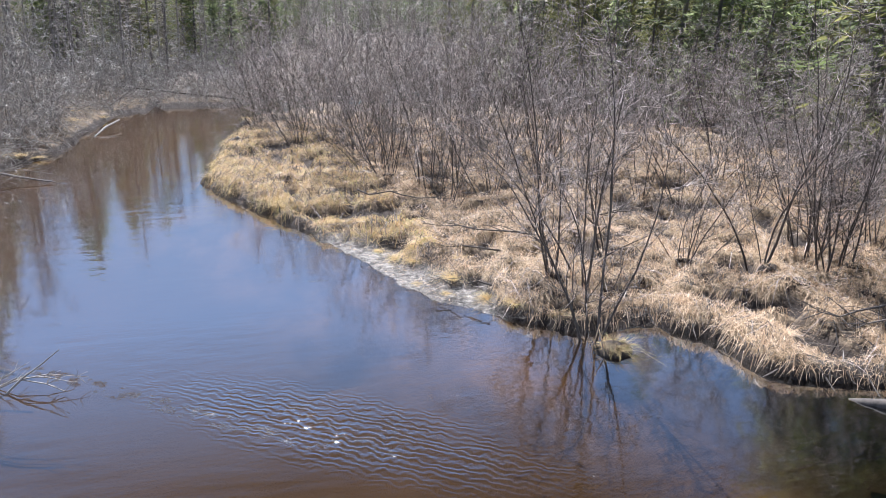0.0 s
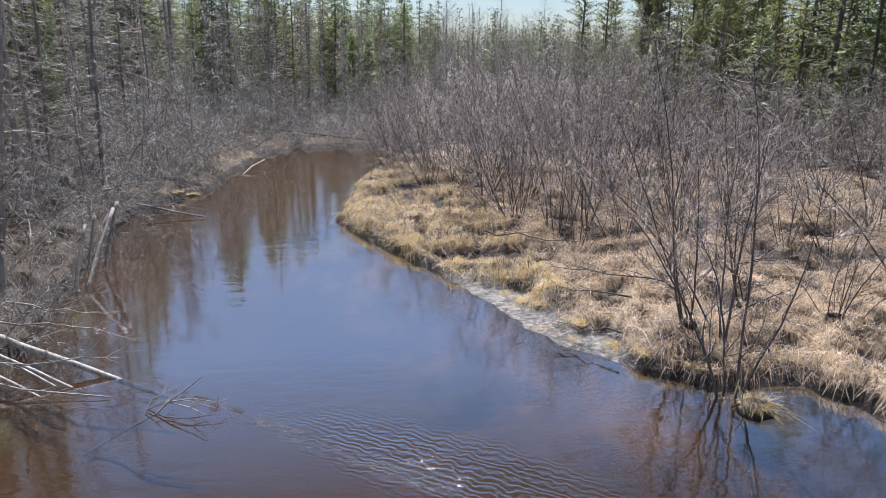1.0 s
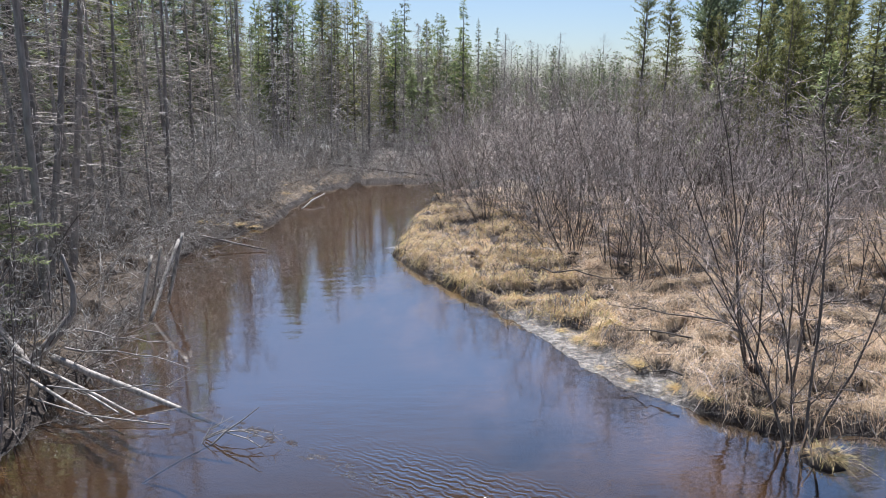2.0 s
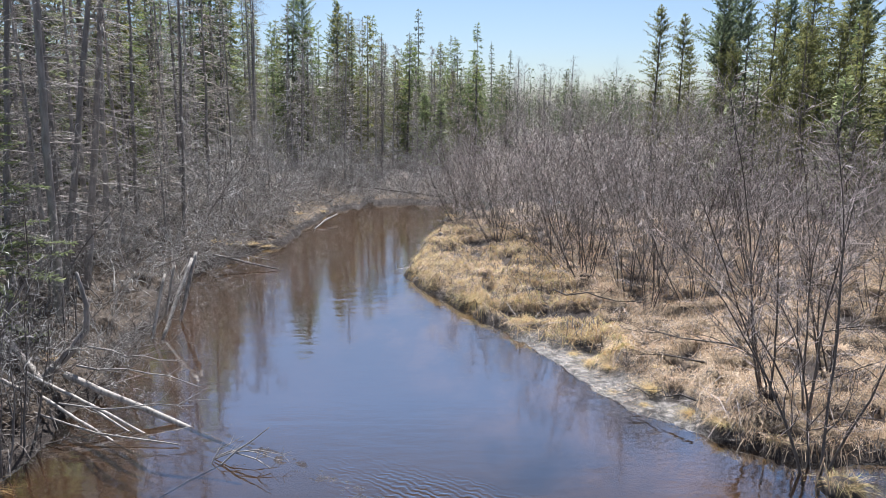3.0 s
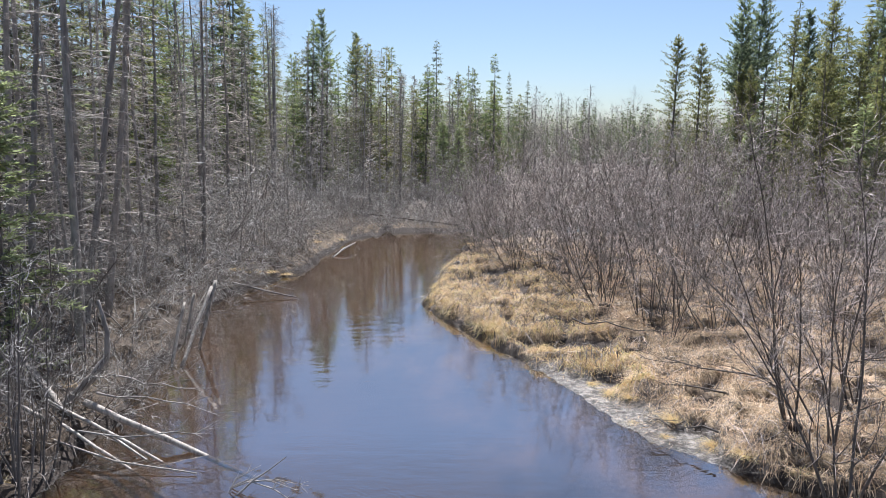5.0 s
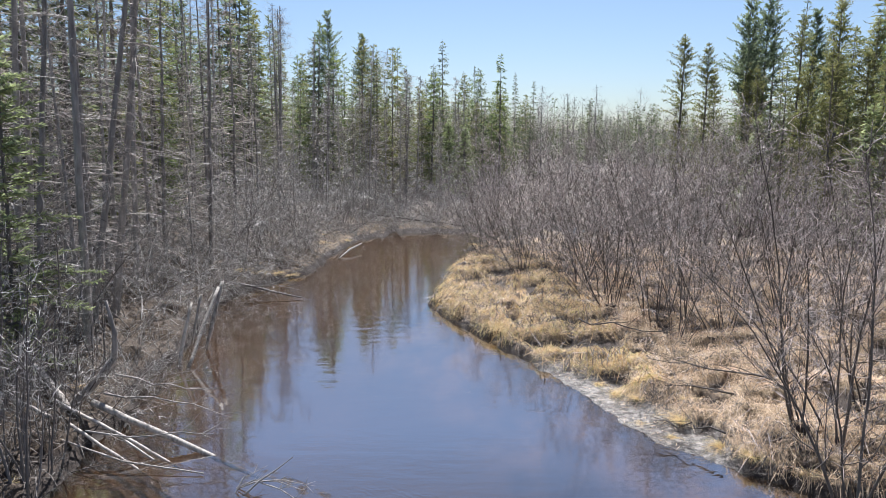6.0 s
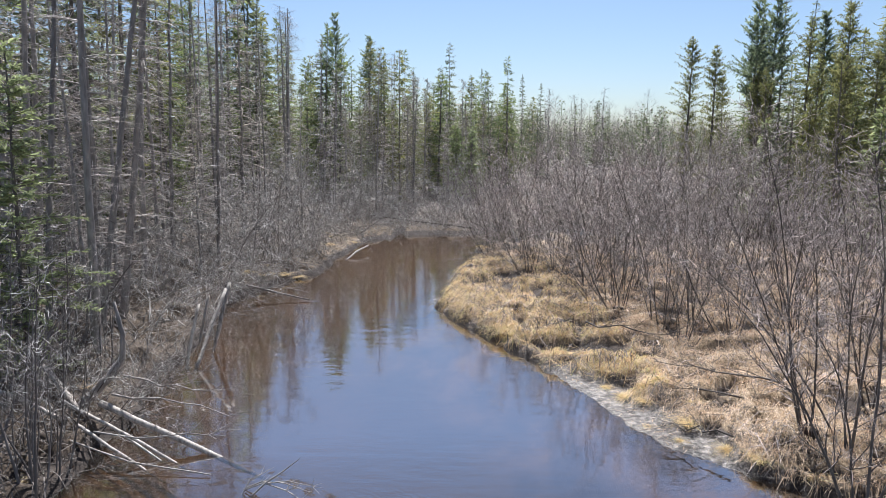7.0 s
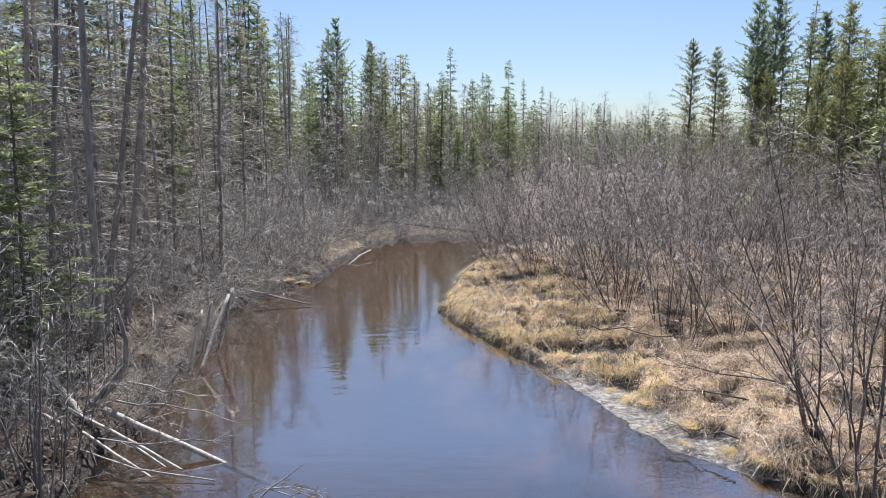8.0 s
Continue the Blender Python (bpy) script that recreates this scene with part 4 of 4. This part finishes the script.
pole("peeled_pole", [(-3.62, 12.37, 1.09), (-3.7, 12.2, 0.6), (-3.82, 12.0, -0.02)], [0.03, 0.038, 0.03], M_PEELED, "barkless grey-white pole leaning in the bank")
pole("peeled_pole", [(-3.60, 12.07, 1.04), (-3.71, 11.55, 0.5), (-3.8, 11.0, -0.05)], [0.026, 0.036, 0.03], M_PEELED, "barkless grey-white pole leaning in the bank")
pole("peeled_pole", [(-3.91, 11.65, 0.87), (-3.94, 11.35, 0.45), (-3.93, 10.97, -0.05)], [0.02, 0.03, 0.026], M_PEELED, "thin barkless pole leaning in the bank")
pole("peeled_pole", [(-3.9, 12.1, 0.92), (-3.95, 12.0, 0.55), (-4.02, 11.9, 0.1)], [0.022, 0.024, 0.02], M_PEELED, "thin barkless pole leaning in the bank")
pole("fallen_log", [(-3.95, 8.2, 0.46), (-3.05, 7.98, 0.16), (-1.8, 7.62, -0.22)], [0.042, 0.036, 0.024], M_PEELED, "barkless fallen trunk sloping into the water")
pole("fallen_pole", [(-4.05, 8.03, 0.41), (-3.5, 7.85, 0.22), (-2.7, 7.57, -0.08)], [0.02, 0.021, 0.014], M_PEELED, "pale dead pole sloping into the water")
pole("fallen_pole", [(-4.05, 7.85, 0.34), (-3.6, 7.65, 0.16), (-2.9, 7.35, -0.1)], [0.018, 0.019, 0.012], M_PEELED, "pale dead pole sloping into the water")
pole("fallen_pole", [(-4.4, 8.2, 0.5), (-3.7, 7.95, 0.26), (-2.9, 7.62, -0.08)], [0.016, 0.016, 0.011], M_GREYTWIG, "thin grey dead pole sloping into the water")
pole("fallen_pole", [(-4.2, 7.8, 0.2), (-3.3, 7.45, 0.08), (-2.4, 7.3, 0.02)], [0.012, 0.012, 0.008], M_PEELED, "thin dead pole lying on the water")
pole("fallen_pole", [(-5.5, 9.45, 0.75), (-4.75, 8.8, 0.5), (-4.3, 8.4, 0.3)], [0.04, 0.036, 0.032], M_PEELED, "pale dead pole lying on the wooded bank")
pole("fallen_pole", [(-5.6, 8.5, 0.6), (-4.9, 8.25, 0.48), (-4.3, 8.0, 0.34)], [0.028, 0.026, 0.024], M_PEELED, "pale dead pole lying on the wooded bank")
pole("curved_dead_trunk", [(-4.5, 8.5, 0.12), (-4.22, 8.49, 0.42), (-3.98, 8.52, 0.66), (-3.82, 8.55, 0.9), (-3.79, 8.52, 1.2), (-3.86, 8.5, 1.6)],
     [0.06, 0.062, 0.052, 0.036, 0.028, 0.016], M_GREY, "curved grey dead trunk rising from the brush", "dead tree")
pole("drift_branch", [(-4.4, 16.4, 0.25), (-3.6, 16.15, 0.12), (-2.87, 15.93, 0.03)], [0.03, 0.026, 0.012], M_GREY, "dead branch lying out over the water", "branch")
pole("drift_branch", [(-2.34, 23.48, 0.2), (-2.62, 22.5, 0.13), (-2.85, 21.67, -0.03)], [0.022, 0.034, 0.024], M_GREY, "grey dead branch lying at the bank", "branch")
pole("fallen_log", [(-2.9, 30.4, 0.5), (-1.0, 29.6, 0.35), (1.2, 28.7, 0.2)], [0.025, 0.03, 0.04], M_TRUNK, "dark fallen trunk lying across the narrow stream")
pole("bank_log", [(5.84, 4.75, -0.03), (6.05, 4.56, 0.01), (6.4, 4.28, 0.04), (6.95, 3.85, 0.1)], [0.035, 0.06, 0.07, 0.075], M_ALDER, "dark weathered log half sunk at the water's edge", sides=11)
pole("driftwood", [(0.45, 19.55, 0.02), (0.62, 19.4, 0.16), (0.85, 19.25, 0.3)], [0.05, 0.07, 0.04], M_GREY, "pale weathered driftwood stump on the point", "driftwood")


def limb(x0, y0, z0, x1, y1, z1, thick, seed, label, material):
    """A fallen branch with its side twigs."""
    r = random.Random(seed)
    root = new("fallen_branch")
    w = Wood()
    a, b = Vector((x0, y0, z0)), Vector((x1, y1, z1))
    pts = [a.lerp(b, k / 6) + Vector((r.gauss(0, 0.03), r.gauss(0, 0.03), r.gauss(0, 0.025))) for k in range(7)]
    w.tube(pts, [thick * (1 - 0.75 * k / 6) for k in range(7)], 6, True)
    part("main_stem", w, material, root)
    way = (b - a).normalized()
    for _ in range(9):
        k = r.randrange(1, 6)
        t = away(r, way, r.uniform(0.4, 0.9))
        t.z = abs(t.z) * 0.5
        tw = bent(r, pts[k], t, r.uniform(0.25, 0.7), 3, 0.15)
        side = Wood()
        side.tube(tw, [thick * 0.35, thick * 0.28, thick * 0.2, 0.002], 4)
        part("side_twig", side, material, root)
    tagged(root, label, "branch", "fallen branches")


limb(7.9, 5.9, 0.42, 6.1, 5.75, 0.36, 0.018, 1, "dark fallen branch lying in the dead grass", M_ALDER)
limb(8.2, 5.6, 0.5, 6.6, 5.45, 0.36, 0.022, 2, "dark fallen branch lying in the dead grass", M_ALDER)
limb(3.9, 9.0, 0.32, 2.9, 9.6, 0.3, 0.014, 3, "dark fallen branch lying in the dead grass", M_ALDER)
limb(4.6, 9.3, 0.4, 3.2, 10.6, 0.32, 0.016, 4, "dark fallen branch lying in the dead grass", M_ALDER)
limb(2.6, 12.6, 0.4, 4.0, 11.6, 0.4, 0.016, 5, "dark fallen branch lying in the dead grass", M_ALDER)
limb(3.3, 7.9, 0.28, 2.7, 8.4, 0.18, 0.012, 6, "dark fallen branch lying in the dead grass", M_ALDER)
limb(-3.9, 8.4, 0.5, -2.2, 8.2, 0.35, 0.014, 7, "dead branch reaching out over the water", M_GREY)
limb(-3.8, 7.6, 0.3, -2.3, 7.7, 0.28, 0.012, 8, "dead branch reaching out over the water", M_GREY)
limb(-4.0, 9.0, 0.5, -2.7, 9.0, 0.3, 0.014, 9, "dead branch reaching out over the water", M_GREY)
limb(-4.3, 16.2, 0.3, -3.0, 16.5, 0.1, 0.016, 10, "dead branch reaching out over the water", M_GREY)


def snagged_branch():
    """A forked dead branch caught in the current."""
    r = random.Random(9)
    w = Wood()
    w.tube([(-2.7, 6.95, -0.5), (-2.2, 6.95, -0.2), (-1.86, 6.88, 0.0), (-1.72, 6.9, 0.13), (-1.55, 6.93, 0.24), (-1.39, 6.96, 0.36)], [0.013, 0.013, 0.012, 0.010, 0.008, 0.004], 6)
    for pts in ([(-1.95, 6.97, 0.02), (-1.78, 6.94, 0.10), (-1.5, 6.9, 0.15), (-1.25, 6.85, 0.12)], [(-1.98, 7.02, 0.0), (-1.8, 7.0, 0.09), (-1.55, 6.96, 0.1), (-1.3, 6.9, 0.04)],
                [(-1.72, 6.9, 0.12), (-1.5, 6.8, 0.1), (-1.35, 6.75, 0.03)], [(-1.97, 6.9, -0.02), (-1.9, 6.98, 0.12), (-1.8, 7.02, 0.16)]):
        w.tube(pts, [0.008, 0.007, 0.005, 0.003][:len(pts)], 5)
        for _ in range(8):
            p = Vector(pts[r.randrange(1, len(pts))])
            w.tube([p, p + Vector((r.uniform(0.02, 0.2), r.uniform(-0.12, 0.12), r.uniform(-0.06, 0.1)))], [0.0035, 0.0015], 4)
    ob = new("snagged_branch", w.mesh("snagged_branch", M_GREY))
    tagged(ob, "forked dead branch caught in the stream", "branch")


snagged_branch()


# ---------------------------------------------------------------- grass
def tussock(name, seed, blades, reach, material, trim=1.0, core=0.5):
    """A mound of mud with a mop of drooping dead blades."""
    r = random.Random(seed)
    root = new(name)
    mound, mop = Wood(), Wood()
    rings = [(0.75, -0.10), (0.7, 0.02), (0.5, 0.09), (0.22, 0.12)]
    for q, (f, z) in enumerate(rings):
        for s in range(9):
            a = 6.283 * s / 9
            rr = reach * core * f * r.uniform(0.85, 1.15)
            mound.v.append(Vector((math.cos(a) * rr, math.sin(a) * rr, z * reach * 2.4)))
    for q in range(3):
        for s in range(9):
            mound.f.append((q * 9 + s, q * 9 + (s + 1) % 9, q * 9 + 9 + (s + 1) % 9, q * 9 + 9 + s))
    mound.f.append(tuple(27 + s for s in range(9)))
    comb = r.uniform(0, 6.28)
    for _ in range(blades):
        a = r.uniform(0, 6.283)
        lean = Vector((math.cos(a), math.sin(a), 0)) + 0.5 * Vector((math.cos(comb), math.sin(comb), 0)) + Vector((r.gauss(0, 0.75), r.gauss(0, 0.75), 0))
        rr = reach * 0.38 * math.sqrt(r.random())
        p = Vector((math.cos(a) * rr, math.sin(a) * rr, reach * 0.2))
        ln = reach * trim * r.uniform(0.5, 1.4)
        up = r.uniform(0.25, 1.15)
        pts = [p, p + lean * ln * 0.42 + Vector((0, 0, up * ln * 0.36)), p + lean * ln * 0.9 + Vector((0, 0, up * ln * 0.2 - 0.14 * ln))]
        side = lean.cross(Vector((0, 0, 1))).normalized()
        mop.blade(pts, r.uniform(0.0016, 0.0032), (side + Vector((0, 0, r.uniform(-0.7, 0.7)))).normalized())
    part("mound", mound, M_PEAT, root, "dark wet root mound")
    part("blade_mop", mop, material, root)["kind"] = "stuff"
    return root


M_PEAT = bark_mat("peat", (0.018, 0.013, 0.010), (0.075, 0.055, 0.04), 20)
straw = Kind([tussock("grass_tussock", 301 + k, 300, 0.21, M_STRAW) for k in range(5)], "tussock of drooping straw-coloured dead grass", "grass tussock", "grass tussocks")
sedge = Kind([tussock("sedge_tussock", 321 + k, 300, 0.22, M_SEDGE) for k in range(3)], "tussock of yellow-green sedge at the water's edge", "grass tussock", "sedge tussocks")
hummock = Kind([tussock("root_hummock", 351 + k, 70, 0.19, M_STRAW, 0.7, 1.0) for k in range(3)], "dark peaty root hummock with a little dead grass", "hummock", "root hummocks")
grng = random.Random(17)
for x, y, s in [(7.42, 7.7, 1.1), (6.3, 8.0, 0.9), (6.75, 7.35, 0.8), (7.2, 6.95, 0.85), (4.32, 8.1, 0.9), (2.35, 18.85, 1.3), (8.1, 7.25, 1.0), (5.65, 9.2, 0.8), (4.6, 7.55, 0.8), (6.1, 6.9, 0.6),
                (8.5, 7.35, 0.9), (7.9, 6.5, 0.8), (6.6, 8.6, 0.9), (3.55, 15.4, 1.1), (3.5, 14.05, 1.0), (4.85, 13.6, 1.0), (5.3, 7.7, 0.7), (8.9, 6.9, 0.8), (3.4, 11.6, 0.7), (2.2, 13.4, 0.8)]:
    hummock.put(spot(x, y, grng.uniform(0, 360), s, grng.uniform(0.8, 1.1), z=z_at(x, y) + 0.01))
islet = tussock("grass_islet", 341, 330, 0.36, M_SEDGE, 0.42, 0.85)
islet.matrix_basis = spot(4.14, 6.3, 20, 1.0, 0.85, z=0.0)
tagged(islet, "small grass tussock standing alone in the water", "grass tussock")
edge = [p for p in zip(RIGHT_BANK[4:23], RIGHT_BANK[5:24])]
for (x0, y0), (x1, y1) in edge:
    ln = math.hypot(x1 - x0, y1 - y0)
    nxy = ((y1 - y0) / ln, -(x1 - x0) / ln)
    for _ in range(max(1, int(ln * 1.8))):
        t, off = grng.random(), grng.uniform(0.2, 0.85)
        x, y = x0 + (x1 - x0) * t + nxy[0] * off, y0 + (y1 - y0) * t + nxy[1] * off
        s = float(shore(np.array([x]), np.array([y]))[0])
        if s < 0.14 or float(flat(x, y)) > 0.35 or math.hypot(x - 4.35, y - 6.55) < 0.62:
            continue
        k = sedge if (y > 10.5 and x < 2.6 and grng.random() < 0.65) else straw
        k.put(spot(x, y, grng.uniform(0, 360), grng.uniform(0.45, 0.95), grng.uniform(0.6, 1.1), z=z_at(x, y) - 0.03))
for x, y, s in [(2.55, 9.75, 0.6), (2.75, 9.35, 0.7), (3.05, 8.55, 0.75), (2.2, 10.9, 0.8), (3.35, 8.0, 0.65), (2.95, 9.95, 0.8), (1.9, 11.5, 0.7), (3.5, 7.5, 0.8), (3.3, 9.1, 0.6),
                (2.4, 10.2, 0.6), (1.5, 12.2, 0.8), (1.2, 12.9, 0.7), (3.9, 7.15, 0.7), (2.6, 8.75, 0.4), (2.85, 8.3, 0.4)]:
    sedge.put(spot(x, y, grng.uniform(0, 360), s, grng.uniform(1.0, 1.4), z=z_at(x, y) - 0.02))
placed = 0
while placed < 150:
    x, y = grng.uniform(0.3, 13), grng.uniform(4.2, 21)
    s = float(shore(np.array([x]), np.array([y]))[0])
    if s < 0.4 or float(flat(x, y)) > 0.3 or grng.random() > 9.0 / y:
        continue
    k = sedge if (y > 10.5 and x < 3.0 and grng.random() < 0.5) else straw
    k.put(spot(x, y, grng.uniform(0, 360), grng.uniform(0.5, 1.2), grng.uniform(0.4, 0.85), z=z_at(x, y) - 0.03))
    placed += 1
for x, y in [(-3.7, 18.6), (-3.95, 18.3), (-4.2, 18.0), (-4.4, 17.7), (-3.5, 23.2), (-3.2, 24.0), (-2.95, 24.7), (-3.9, 6.4), (-4.9, 18.3), (-4.5, 18.9), (-4.7, 17.7), (-3.7, 24.6), (-3.9, 25.3), (-3.4, 24.0), (-4.6, 6.4), (-4.5, 5.8), (-4.3, 7.0), (-4.8, 7.3), (-4.6, 9.2), (-5.1, 9.8)]:
    sedge.put(spot(x, y, grng.uniform(0, 360), grng.uniform(0.7, 1.0), 0.8, z=z_at(x, y) - 0.03))


def litter(name, seed, count, x0, x1, y0, y1, lo, hi, width, material, label, least=0.12, lift=0.06, short=False):
    """Blades or stems lying criss-cross on the ground."""
    r = np.random.RandomState(seed)
    x, y = r.uniform(x0, x1, count), y0 + (y1 - y0) * r.rand(count) ** 1.5
    s = shore(x, y)
    keep = (s > least) & (r.rand(count) > 0.6 * flat(x, y)) & (hollow(x, y) < 0.2 + 0.5 * r.rand(count)) if short else (s > least) & (flat(x, y) < 0.25 + 0.45 * r.rand(count)) & (hollow(x, y) < 0.08 + 0.4 * r.rand(count))
    x, y = x[keep], y[keep]
    n = len(x)
    # combed by patches, with strays
    a = 6.283 * lumps(x, y, 1.3, 31) * 1.6 + r.normal(0, 1.5, n)
    ln, w = r.uniform(lo, hi, n), width * r.uniform(0.6, 1.3, n)
    verts = np.zeros((n, 6, 3))
    for k, f in enumerate((0.0, 0.5, 1.0)):
        px, py = x + np.cos(a) * ln * f, y + np.sin(a) * ln * f
        pz = np.maximum(height(px, py), 0.0) + (0.01, lift, 0.02)[k] + r.uniform(0, lift, n)
        ww = w * (1.0, 0.9, 0.25)[k]
        tilt = r.uniform(-0.6, 0.6, n) * ww
        verts[:, 2 * k] = np.stack([px - np.sin(a) * ww, py + np.cos(a) * ww, pz + tilt], -1)
        verts[:, 2 * k + 1] = np.stack([px + np.sin(a) * ww, py - np.cos(a) * ww, pz - tilt], -1)
    if short:
        verts = verts[:, [0, 1, 5, 4]]
        f0 = np.arange(n)[:, None] * 4
    else:
        f0 = np.arange(n)[:, None] * 6
    faces = f0 + [0, 1, 2, 3] if short else np.concatenate([f0 + [0, 1, 3, 2], f0 + [2, 3, 5, 4]])
    ob = new(name, mesh_of(name, verts.reshape(-1, 3).tolist(), faces.tolist(), material))
    tagged(ob, label, "grass", kind="stuff")


litter("matted_grass", 3, 150000, 0.0, 14.0, 4.0, 22.0, 0.05, 0.2, 0.0025, M_STRAW, "matted straw-coloured dead grass on the marsh")
litter("chopped_straw", 8, 100000, 0.0, 14.0, 4.0, 20.0, 0.03, 0.12, 0.0028, M_STRAW, "short bits of broken straw on the mud", 0.04, 0.02, True)
litter("sedge_mat", 4, 18000, 0.0, 3.2, 9.6, 21.0, 0.10, 0.28, 0.004, M_SEDGE, "yellow-green dead sedge on the point")
litter("forest_litter", 5, 20000, -9.0, 3.0, 5.0, 34.0, 0.12, 0.6, 0.0055, M_ALDER, "grey twigs lying on the forest floor", 0.02, 0.12)
litter("mud_debris", 10, 9000, 1.2, 4.0, 7.2, 12.5, 0.02, 0.10, 0.004, M_ALDER, "dark bits of rotten stalk on the mud", 0.0, 0.012, True)
litter("dark_debris", 9, 17000, 0.0, 13.0, 4.2, 20.0, 0.08, 0.45, 0.005, M_ALDER, "dark broken twigs and leaf litter among the grass", 0.02, 0.04)
litter("fallen_twig_scatter", 6, 3000, 0.0, 13.0, 4.5, 20.0, 0.2, 0.8, 0.0035, M_TWIG, "fallen alder twigs lying in the grass", 0.1, 0.09)


def overhang(name, seed, count, material, label, y0, y1):
    """Dead blades that hang from the bank's edge to the water."""
    r = np.random.RandomState(seed)
    pts = np.array(RIGHT_BANK[3:24])
    seg = np.diff(pts, axis=0)
    k = r.choice(len(seg), count, p=np.hypot(*seg.T) / np.hypot(*seg.T).sum())
    t = r.rand(count)
    n = np.stack([seg[k, 1], -seg[k, 0]], -1) / np.hypot(*seg[k].T)[:, None]
    base = pts[k] + seg[k] * t[:, None] + n * r.uniform(-0.1, 0.4, count)[:, None]
    s = shore(base[:, 0], base[:, 1])
    ok = (s > 0.03) & (s < 0.32) & (flat(base[:, 0], base[:, 1]) < 0.3) & (base[:, 1] > y0) & (base[:, 1] < y1) & (lumps(base[:, 0], base[:, 1], 0.4, 61) > 0.42)
    base, n, s, c = base[ok], n[ok], s[ok], ok.sum()
    way = -n + r.normal(0, 0.55, (c, 2))
    way /= np.hypot(*way.T)[:, None]
    ln, w = r.uniform(0.06, 0.26, c), r.uniform(0.002, 0.004, c)
    z0 = height(base[:, 0], base[:, 1])
    verts = np.zeros((c, 6, 3))
    for q, (f, dz) in enumerate(((0.0, 0.02), (0.5, 0.05), (1.0, None))):
        p = base + way * (ln * f)[:, None]
        z = z0 + dz * r.uniform(0.5, 1.6, c) if dz else np.maximum(height(p[:, 0], p[:, 1]) + 0.01, z0 - ln * r.uniform(0.2, 0.75, c))
        z = np.maximum(z, 0.01)
        side = np.stack([-way[:, 1], way[:, 0]], -1) * (w * (1, 0.9, 0.3)[q])[:, None]
        verts[:, 2 * q] = np.c_[p + side, z]
        verts[:, 2 * q + 1] = np.c_[p - side, z]
    f0 = np.arange(c)[:, None] * 6
    ob = new(name, mesh_of(name, verts.reshape(-1, 3).tolist(), np.concatenate([f0 + [0, 1, 3, 2], f0 + [2, 3, 5, 4]]).tolist(), material))
    tagged(ob, label, "grass", kind="stuff")


overhang("overhanging_grass", 12, 5500, M_STRAW, "dead grass hanging over the bank's edge", 3.0, 12.0)
overhang("overhanging_sedge", 13, 8000, M_SEDGE, "yellowish sedge hanging over the bank's edge", 10.5, 22.0)
for x, y, x1, y1 in [(3.97, 6.12, 3.95, 6.3), (3.9, 6.35, 4.02, 6.42)]:
    pole("dead_reed_stalk", [(x, y, -0.1), (x1 * 0.5 + x * 0.5, y1 * 0.5 + y * 0.5, 0.1), (x1, y1, 0.27)], [0.009, 0.008, 0.006], M_STRAW, "broken pale reed stalk beside the tussock", "reed", 5)
